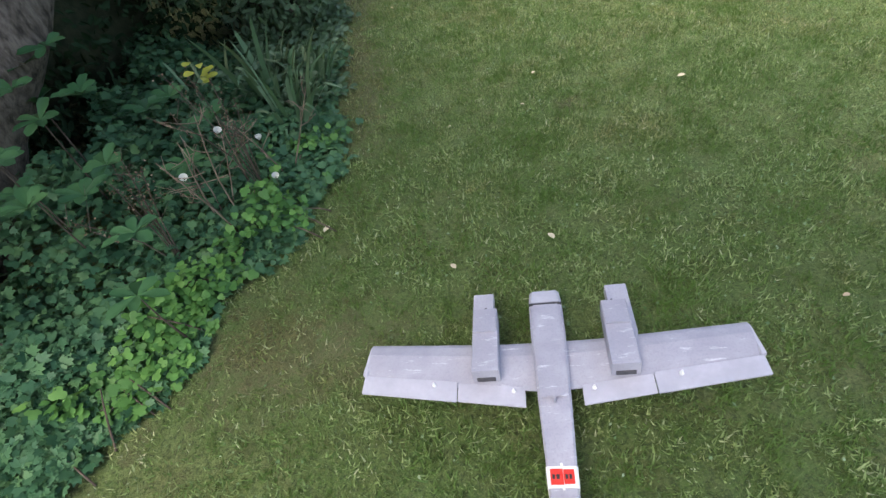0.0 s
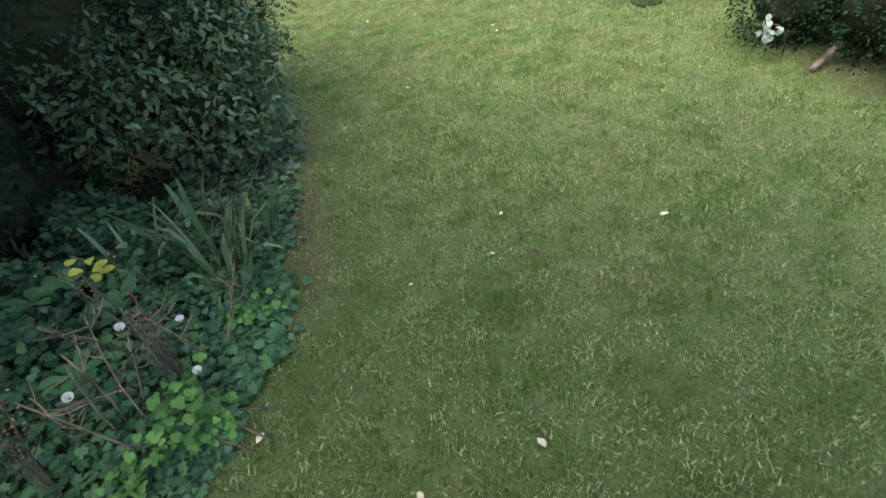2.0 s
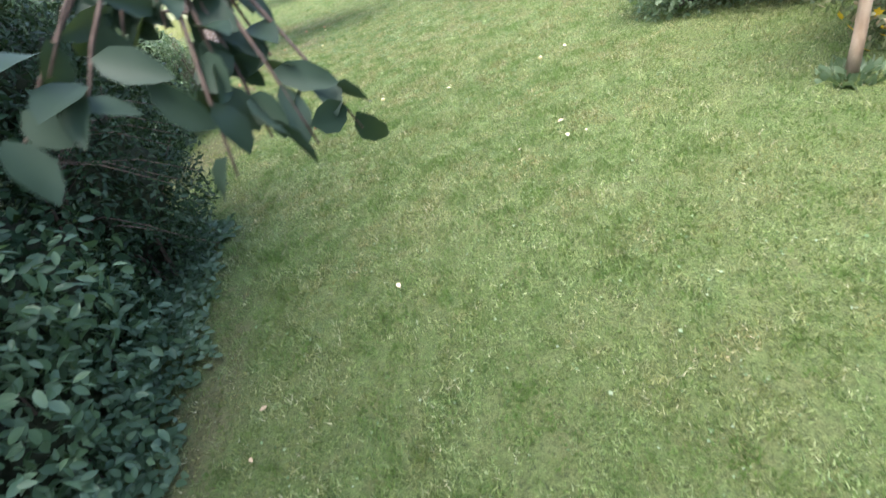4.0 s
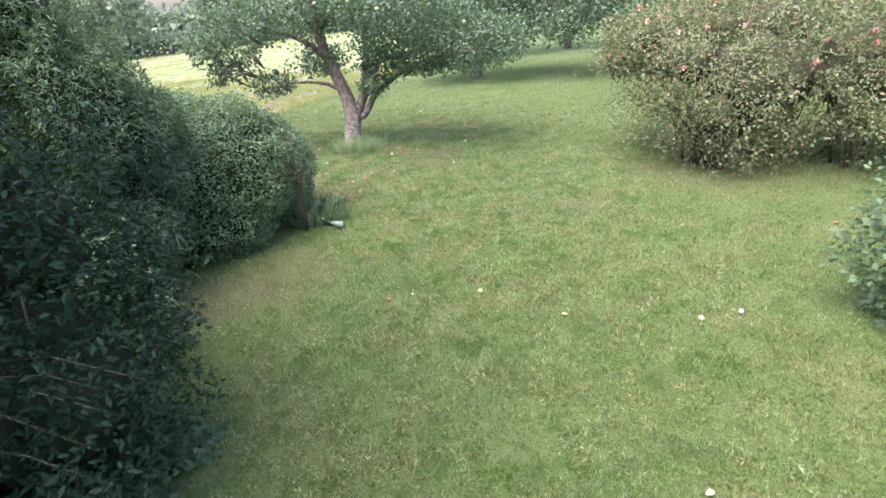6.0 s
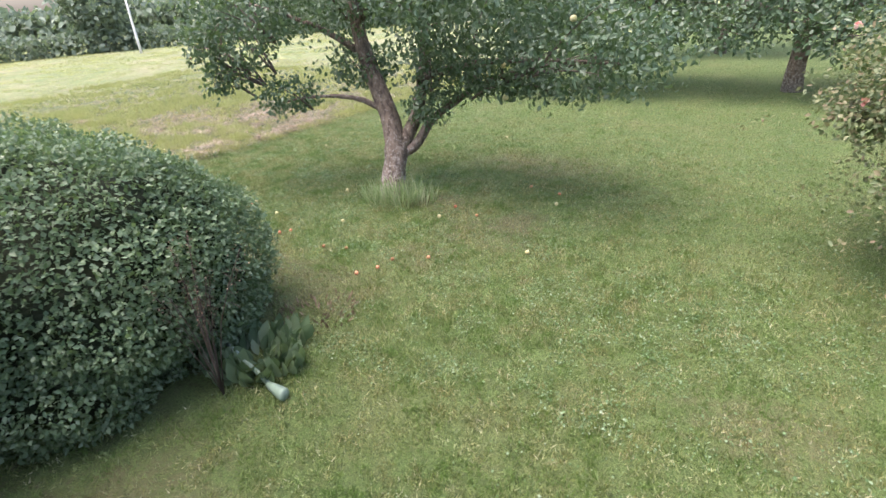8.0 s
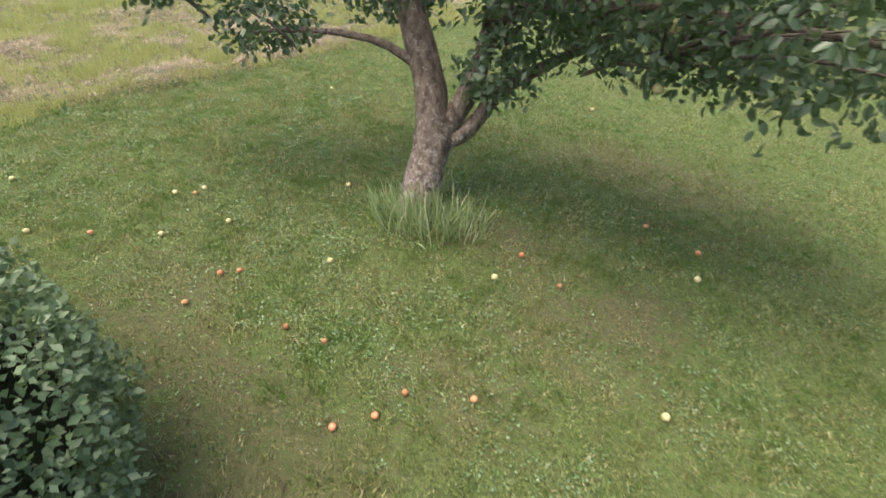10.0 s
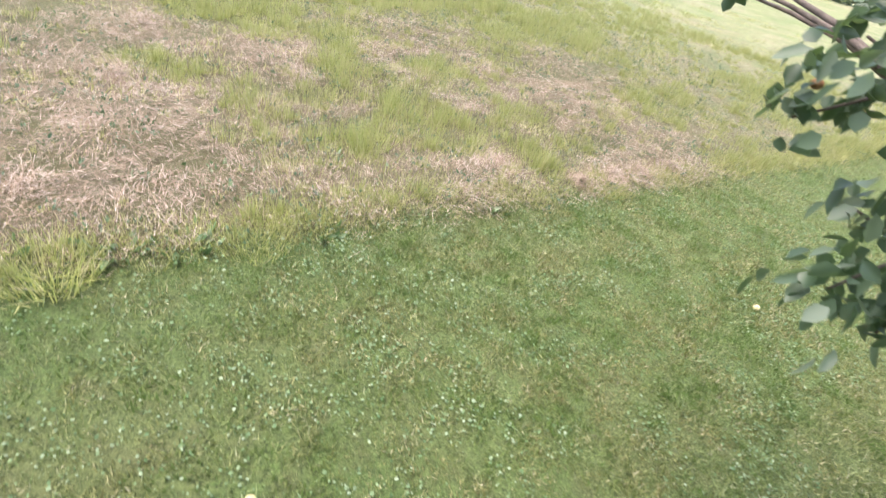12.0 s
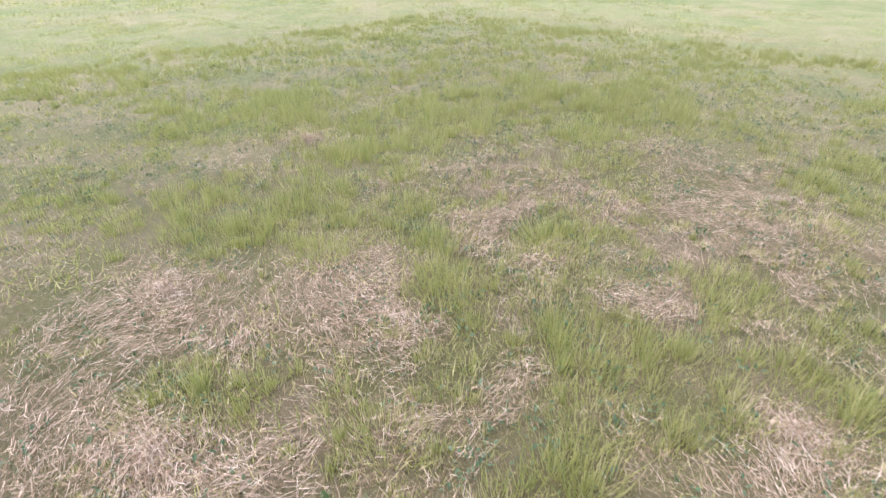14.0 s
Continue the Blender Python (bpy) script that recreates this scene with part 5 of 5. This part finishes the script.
for k, (top, tip) in enumerate((((-1.7, -0.4, 2.0), (-2.0, -0.5, 1.3)), ((-1.75, -0.4, 1.95), (-1.88, -0.45, 1.25)), ((-1.7, -0.4, 2.05), (-2.26, -0.48, 1.58)), ((-1.6, -0.3, 2.1), (-2.74, -0.1, 1.76)))):
    mid = [(p + q) / 2 + 0.03 * (-1) ** k for p, q in zip(top, tip)]
    each("branch", [tube([top, mid, tip], [0.009, 0.006, 0.003], 6)], M_BARK_DARK, low_twigs, smooth=True)
small_fruit = apple_ball(0.013, M_APPLE_B)
for x, y, z in ((-2.06, -0.42, 1.58), (-2.25, -0.5, 1.66), (-2.66, -0.14, 1.8), (-2.71, -0.1, 1.84)):
    hanging = new("apple", small_fruit)
    hanging.parent, hanging.location = low_twigs, (x, y, z)
for x, y, r, h, n in ((-2.58, 13.2, 0.2, 0.27, 170), (-2.35, 13.2, 0.2, 0.32, 200), (-2.15, 13.33, 0.18, 0.26, 130), (-2.75, 13.3, 0.15, 0.2, 100)):
    weed_clump(x, y, r, h, n, M_TUFT, LONG, 0.032, "grass_tuft", "tuft of long uncut grass round the apple tree's foot", "grass", 0.32)


def fallen_fruit():
    kinds = (apple_ball(0.021, M_APPLE_Y), apple_ball(0.019, M_APPLE_R), apple_ball(0.018, M_APPLE_B))
    labels = ("pale yellow fallen apple lying in the grass", "red and orange fallen apple lying in the grass", "browned rotting fallen apple lying in the grass")
    spots = [(-4.26, 12.53, 0), (-4.14, 12.7, 0), (-4.13, 12.61, 1), (-3.84, 12.13, 0), (-4.23, 11.87, 1), (-3.16, 12.07, 1), (-3.08, 12.15, 1), (-3.1, 11.78, 1), (-2.68, 12.53, 0), (-1.73, 12.97, 0), (-1.69, 13.28, 1), (-1.09, 14.1, 1),
             (-0.71, 13.96, 1), (-0.66, 13.66, 0), (-2.47, 11.95, 2), (-2.22, 11.98, 2), (-1.67, 11.94, 2), (-1.83, 11.61, 1), (-1.71, 11.76, 1), (-1.38, 12.09, 1), (-0.59, 12.5, 0), (-1.36, 13.12, 2), (-2.21, 16.22, 0),
             (-4.94, 15.04, 0), (-5.45, 11.94, 0), (-3.25, 13.37, 0), (-4.58, 11.64, 0), (-3.6, 12.49, 0), (0.49, 8.93, 0), (2.14, 8.73, 0), (-0.25, 8.73, 2), (3.57, 10.45, 2)]
    for x, y, k in spots:
        a = new("apple", kinds[k])
        a.matrix_basis = pose(x, y, float(ground_height(np.array(x), np.array(y))) + 0.019, rng.uniform(-40, 40), rng.uniform(-40, 40), rng.uniform(0, 360))
        tagged(a, labels[k], "apple", "fallen apples")
    lv = [(-0.61, 2.13), (0.78, 3.22), (0.6, 5.83), (1.91, 6.95), (2.05, 6.98), (1.21, 8.66), (2.42, 8.82), (-0.07, 8.85), (0.49, 1.7), (1.59, 2.81), (1.48, 1.09)] + [(rng.uniform(-0.4, 3.2), rng.uniform(0.8, 8)) for _ in range(8)]
    me = None
    for x, y in lv:
        if me is None:
            me = leaf_mesh("fallen_leaf", OVAL, np.zeros((1, 3)), np.array([(0, 1.0, 0.1)]), np.array([(0, 0, 1.0)]), 0.06, 0.035)
            me.materials.append(M_DEAD)
        ob = new("fallen_leaf", me)
        ob.matrix_basis = pose(x, y, float(ground_height(np.array(x), np.array(y))) + 0.022, rng.uniform(-12, 12), rng.uniform(-12, 12), rng.uniform(0, 360)) @ Matrix.Scale(rng.uniform(0.4, 0.9), 4)
        tagged(ob, "pale dry leaf fallen on the lawn", "leaf", "fallen leaves")


fallen_fruit()

# ---- meadow details and the distance ----
for x, y in ((-6.9, 12.2), (-6.75, 12.9), (-7.1, 11.4), (-6.85, 13.4), (-7.25, 12.55), (-7.5, 13.3), (-7.0, 11.9), (-7.05, 13.6), (-7.6, 12.0), (-6.55, 14.1), (-7.0, 10.9), (-7.3, 11.0), (-8.1, 12.8), (-7.9, 14.3), (-7.4, 12.6), (-7.7, 12.4)):
    weed_clump(x, y, 0.13, 0.1, 26, M_CLOVER, OVAL, 0.38, "dandelion", "rosette of pale green dandelion leaves among the hay", "weeds", 1.1)
for x, y, h in ((-6.78, 12.52, 0.14), (-6.4, 15.3, 0.16), (-8.3, 13.2, 0.2), (-8.9, 15.2, 0.22), (-7.7, 14.0, 0.18), (-9.9, 13.9, 0.22), (-10.6, 15.3, 0.22), (-7.3, 13.0, 0.16), (-9.3, 12.5, 0.16), (-7.4, 16.8, 0.2), (-6.9, 11.6, 0.2), (-8.0, 11.9, 0.15)):
    weed_clump(x, y, 0.2, h * 0.85, 420, M_MEADOW, BLADE, 0.045, "grass_tuft", "green grass tuft standing in the cut meadow", "grass", 0.5)


def hay_heap(x, y, r, h):
    n = int(300 + 2600 * r)
    a, d = rng.uniform(0, 6.283, n), r * np.minimum(np.abs(rng.normal(size=n)) * 0.55, 1.4)
    z = h * np.maximum(1 - (d / r) ** 2, 0.1) * rng.random(n) + 0.03
    ob = thing("hay_heap", "low heap of dry pale hay on the meadow", "hay", (x, y, 0), kind="stuff")
    p = np.stack([np.cos(a) * d * 1.25, np.sin(a) * d * 0.8, z], 1)
    part("stalks", leaf_mesh("stalks", BLADE, p, rng.normal(size=(n, 3)) * (1, 1, 0.25), np.stack([rng.normal(size=n) * 0.3, rng.normal(size=n) * 0.3, np.ones(n)], 1), rng.uniform(0.05, 0.16, n), rng.uniform(0.0016, 0.0036, n)), M_STRAW, ob)


for x, y, r, h in ((-9.0, 12.4, 0.5, 0.1), (-8.2, 12.0, 0.5, 0.08), (-6.5, 15.1, 0.13, 0.08), (-6.44, 15.5, 0.15, 0.1), (-6.4, 15.85, 0.13, 0.08), (-6.34, 16.3, 0.15, 0.09), (-10.3, 12.9, 0.6, 0.1), (-9.0, 13.8, 0.4, 0.06), (-12.2, 15.2, 0.9, 0.08), (-7.0, 14.6, 0.4, 0.06), (-7.6, 11.6, 0.5, 0.07)):
    hay_heap(x, y, r, h)


def far_row(name, label, category, pts, h, w, n, size, material):
    p = np.array(pts, float)
    t = rng.random(n) * (len(p) - 1)
    i = t.astype(int)
    c = p[i] + (p[np.minimum(i + 1, len(p) - 1)] - p[i]) * (t - i)[:, None]
    hh = h * (0.75 + 0.35 * np.array([noise.noise(Vector((v[0] * 0.12, v[1] * 0.12, 1.0))) for v in c]))
    z = hh * rng.random(n) ** 0.8
    base = np.stack([c[:, 0] + rng.normal(size=n) * w, c[:, 1] + rng.normal(size=n) * w, z], 1)
    ob = part(name, leaf_mesh(name, DIAMOND, base, rng.normal(size=(n, 3)), rng.normal(size=(n, 3)) + (0.4, -0.5, 0.5), size * rng.uniform(0.6, 1.4, n), size * 0.7 * rng.uniform(0.6, 1.4, n)), material)
    tagged(ob, label, category, kind="stuff")


far_row("field_hedge", "long low hedge along the far side of the meadow", "hedge", [(-62, -14), (-52, 10), (-40, 32), (-22, 52), (5, 68)], 1.7, 0.7, 24000, 0.35, M_FAR_HAZED)
far_row("distant_wood", "hazy belt of distant trees behind the meadow", "trees", [(-130, -20), (-115, 40), (-85, 85), (-40, 120), (20, 130), (70, 110)], 6.0, 4.0, 26000, 1.3, M_FAR_HAZED)


def far_tree(x, y, h, r):
    ob = thing("tree", "tall leafy tree standing at the field hedge", "tree", (x, y, 0), "trees at the field hedge")
    part("trunk", joined("trunk", [tube([(0, 0, 0), (0.1, 0, h * 0.4), (0, 0, h * 0.8)], [0.25, 0.2, 0.08], 8, 0.05)]), M_BARK, ob)
    b = [(0, 0, h * 0.6, r, r, h * 0.3), (r * 0.6, 0, h * 0.45, r * 0.7, r * 0.7, h * 0.2), (-r * 0.6, 0.3, h * 0.5, r * 0.7, r * 0.7, h * 0.2), (0, 0, h * 0.85, r * 0.6, r * 0.6, h * 0.2)]
    p, way = blob_points(b, 3000, 0.5, 0.35)
    n = len(p)
    part("crown", leaf_mesh("crown", DIAMOND, p, way + rng.normal(size=(n, 3)), way + rng.normal(size=(n, 3)) * 0.5, 0.4 * rng.uniform(0.6, 1.3, n), 0.28 * rng.uniform(0.6, 1.3, n)), M_FAR_HAZED, ob)


for x, y, h, r in ((-34, 40, 7.5, 2.6), (-40, 33, 5.5, 2.0), (-28, 47, 6.5, 2.4), (-22, 53, 7.5, 2.8), (-52, 12, 5.0, 1.8)):
    far_tree(x, y, h, r)


def field_pole():
    ob = thing("pole", "pale upright pole at the edge of the meadow", "pole", (-33, 31, 0))
    part("post", joined("post", [tube([(0, 0, 0), (0, 0, 1.5), (0.05, 0, 3.2)], [0.09, 0.08, 0.06], 8)]), M_WHITE, ob, smooth=True)


field_pole()

# ---- the model aeroplane ----


def plate(outline, z0, z1, bevel=0.004, rise=None):
    """A foam plate from an outline; rise(x, y) lifts it."""
    bm = bmesh.new()
    lo = [bm.verts.new((x, y, z0 + (rise(x, y) if rise else 0))) for x, y in outline]
    hi = [bm.verts.new((x, y, z1 + (rise(x, y) if rise else 0))) for x, y in outline]
    bm.faces.new(hi), bm.faces.new(lo[::-1])
    for k in range(len(lo)):
        j = (k + 1) % len(lo)
        bm.faces.new((lo[k], lo[j], hi[j], hi[k]))
    bmesh.ops.recalc_face_normals(bm, faces=bm.faces)
    if bevel:
        bmesh.ops.bevel(bm, geom=bm.edges[:], offset=bevel, segments=2, affect="EDGES")
    return bm


def box(x0, x1, y0, y1, z0, z1, bevel=0.004):
    return plate([(x0, y0), (x1, y0), (x1, y1), (x0, y1)], z0, z1, bevel)


def loft(sections, bevel=0.0):
    """A body through rectangular sections (y, half width, z low, z high, corner)."""
    bm = bmesh.new()
    rings = []
    for y, w, lo, hi, c in sections:
        pts = [(-w + c, lo), (w - c, lo), (w, lo + c), (w, hi - c), (w - c, hi), (-w + c, hi), (-w, hi - c), (-w, lo + c)]
        rings.append([bm.verts.new((x, y, z)) for x, z in pts])
    for a, b in zip(rings, rings[1:]):
        for k in range(8):
            j = (k + 1) % 8
            bm.faces.new((a[k], a[j], b[j], b[k]))
    bm.faces.new(rings[0]), bm.faces.new(rings[-1][::-1])
    bmesh.ops.recalc_face_normals(bm, faces=bm.faces)
    return bm


def dihedral(x, y):
    a = abs(x)
    return 0.03 * a + 0.07 * max(a - 0.2, 0)


def wing_panel(side, x0, x1, lead0, lead1, trail0, trail1, z, thick):
    """A wing half with a rounded leading edge and a thin trailing edge."""
    bm = bmesh.new()
    rings = []
    for k in range(7):
        s = k / 6
        x = x0 + (x1 - x0) * s
        le, te = lead0 + (lead1 - lead0) * s, trail0 + (trail1 - trail0) * s
        t, h = thick * (1 - 0.25 * s), z + dihedral(x, 0)
        prof = [(0, 0.0), (0.03, 0.42), (0.12, 0.75), (0.35, 1.0), (0.7, 0.62), (1.0, 0.12), (1.0, -0.1), (0.5, -0.15), (0.12, -0.25), (0.03, -0.2)]
        rings.append([bm.verts.new((side * x, le + (te - le) * u, h + t * v)) for u, v in prof])
    n = len(rings[0])
    for a, b in zip(rings, rings[1:]):
        for k in range(n):
            j = (k + 1) % n
            bm.faces.new((a[k], a[j], b[j], b[k]))
    bm.faces.new(rings[0]), bm.faces.new(rings[-1][::-1])
    bmesh.ops.recalc_face_normals(bm, faces=bm.faces)
    return bm


def flap(side, x0, x1, y0a, y0b, y1a, y1b, z, drop):
    o = [(side * x0, y0a), (side * x1, y0b), (side * x1, y1b), (side * x0, y1a)]
    return plate(o if side > 0 else o[::-1], z - drop, z - drop + 0.008, 0.0015, dihedral)


def model_plane():
    ob = thing("model_aeroplane", "twin-engined silver-grey foam model aeroplane with a red and white band", "model aeroplane", PLANE_AT[:3], turn=PLANE_AT[3])
    ob.matrix_basis = pose(*PLANE_AT[:3], -4, -2.2, PLANE_AT[3])
    fus = part("fuselage", loft([(0.255, 0.045, 0.045, 0.095, 0.014), (0.24, 0.06, 0.03, 0.118, 0.014), (0.17, 0.065, 0.022, 0.135, 0.008), (0.0, 0.065, 0.02, 0.142, 0.007), (-0.26, 0.057, 0.02, 0.138, 0.007), (-0.55, 0.046, 0.028, 0.122, 0.007), (-0.86, 0.034, 0.035, 0.1, 0.006)]), M_GREYPAINT, ob)
    part("hatch", box(-0.05, 0.05, -0.27, 0.145, 0.139, 0.1475, 0.003), M_GREYPAINT, fus, "flat removable top hatch")
    part("canopy", loft([(0.25, 0.042, 0.08, 0.1, 0.008), (0.23, 0.057, 0.1, 0.126, 0.01), (0.158, 0.063, 0.12, 0.143, 0.008)]), M_PALEPAINT, fus, "rounded nose cap")
    part("seam", box(-0.064, 0.064, 0.148, 0.155, 0.1, 0.1435, 0.001), M_DARKFOAM, fus, "dark gap behind the nose cap")
    part("latch", plate([(-0.004, -0.29), (0.004, -0.29), (0.004, -0.26), (-0.004, -0.26)], 0.14, 0.165, 0.001), M_GREYPAINT, fus, "small upright hatch catch")
    band = part("marking", loft([(-0.5, 0.0495, 0.025, 0.1275, 0.007), (-0.565, 0.048, 0.026, 0.1245, 0.007)]), M_WHITE, fus, "white band round the tail boom")
    part("red_panel", box(-0.037, 0.002, -0.557, -0.508, 0.1262, 0.1285, 0.0008), M_RED, band, "red square on the band")
    part("faded_panel", box(0.003, 0.036, -0.555, -0.51, 0.1262, 0.1282, 0.0008), M_RED, band, "faded red square on the band")
    for k, (x, w) in enumerate(((-0.027, 0.004), (-0.014, 0.005), (0.012, 0.004), (0.024, 0.004))):
        part("bar", box(x - w, x + w, -0.54, -0.526, 0.1286, 0.1292, 0), M_BLACK, band)
    for y in (-0.497, -0.568):
        part("tab", box(-0.004, 0.004, y - 0.006, y + 0.006, 0.127, 0.131, 0.001), M_WHITE, fus)
    for s in (-1, 1):
        wing = part("wing", wing_panel(s, 0.045, 0.69, 0.0, -0.005, -0.21, -0.165, 0.085, 0.026), M_GREYPAINT, ob)
        part("wingtip", plate([(s * 0.687, -0.01), (s * 0.696, -0.03), (s * 0.706, -0.15), (s * 0.687, -0.158)][::s], 0.086, 0.1, 0.003, dihedral), M_PALEPAINT, wing, "thin angled wing tip")
        ail = part("aileron", flap(s, 0.345, 0.697, -0.172, -0.15, -0.255, -0.225, 0.09, 0.002), M_PALEPAINT, wing, "pale hinged aileron")
        fl = part("flap", flap(s, 0.1, 0.343, -0.195, -0.175, -0.275, -0.25, 0.087, 0.004), M_PALEPAINT, wing, "pale hinged flap")
        for x, y, p in ((0.43, -0.19, ail), (0.14, -0.215, fl)):
            bm = bmesh.new()
            bmesh.ops.create_cone(bm, cap_ends=True, segments=6, radius1=0.009, radius2=0.002, depth=0.02)
            bmesh.ops.translate(bm, verts=bm.verts, vec=(s * x, y, 0.107 + dihedral(x, 0)))
            part("control_horn", bm, M_WHITE, p, "small white control horn")
        h = dihedral(0.24, 0)
        pod = part("engine_pod", loft([(0.1, 0.047, 0.105 + h, 0.185 + h, 0.003), (-0.175, 0.049, 0.1 + h, 0.17 + h, 0.003)]), M_GREYPAINT, ob, "boxy engine pod on the wing")
        pod.location = (0.252 if s > 0 else -0.235, 0, 0)
        part("outlet", box(-0.034, 0.034, -0.18, -0.1752, 0.108 + h, 0.128 + h, 0.001), M_DARKFOAM, pod, "dark slot at the pod's rear")
        part("cover", box(-0.043, 0.043, -0.01, 0.07, 0.176 + h, 0.189 + h, 0.002), M_GREYPAINT, pod, "square pod cover")
        nac = part("nacelle", loft([(0.235, 0.042, 0.075 + h, 0.12 + h, 0.003), (0.0, 0.043, 0.05 + h, 0.12 + h, 0.004), (-0.1, 0.03, 0.06 + h, 0.085 + h, 0.004)]), M_GREYPAINT, ob, "lower nacelle box")
        nac.location = (0.283 if s > 0 else -0.25, 0, 0)
        bm = bmesh.new()
        bmesh.ops.create_cone(bm, cap_ends=True, segments=10, radius1=0.011, radius2=0.004, depth=0.035)
        bmesh.ops.transform(bm, verts=bm.verts, matrix=pose(0, 0.115, 0.15 + h, -90))
        part("motor_shaft", bm, M_DARKFOAM, pod, "dark motor shaft with a white tip")
        bm = box(-0.05, -0.042, -0.9, -0.76, 0, 0.13, 0.002) if s < 0 else box(0.042, 0.05, -0.9, -0.76, 0, 0.13, 0.002)
        bmesh.ops.translate(bm, verts=bm.verts, vec=(0, 0, 0.05))
        part("tail_strut", bm, M_DARKFOAM, ob, "dark foam tail support")
    tail = part("tailplane", plate([(-0.05, -0.72), (0.05, -0.72), (0.275, -0.845), (0.275, -0.9), (0, -0.93), (-0.275, -0.9), (-0.275, -0.845)][::-1], 0.18, 0.188, 0.002), M_PALEPAINT, ob, "pale tapered tailplane")
    for s in (-1, 1):
        part("fin", plate([(s * 0.128, -0.775), (s * 0.136, -0.775), (s * 0.142, -0.885), (s * 0.128, -0.885)][::s], 0.186, 0.235, 0.002), M_GREYPAINT, tail, "small upright grey fin")
    bm = bmesh.new()
    bmesh.ops.create_cone(bm, cap_ends=True, segments=6, radius1=0.008, radius2=0.002, depth=0.02)
    bmesh.ops.translate(bm, verts=bm.verts, vec=(-0.02, -0.9, 0.197))
    part("control_horn", bm, M_WHITE, tail, "small white control horn")
    part("rear_opening", box(-0.028, 0.028, -0.868, -0.859, 0.04, 0.095, 0.001), M_DARKFOAM, fus, "dark open end of the fuselage")


PLANE_AT = (0.3, 1.105, -0.005, -11.0)
model_plane()
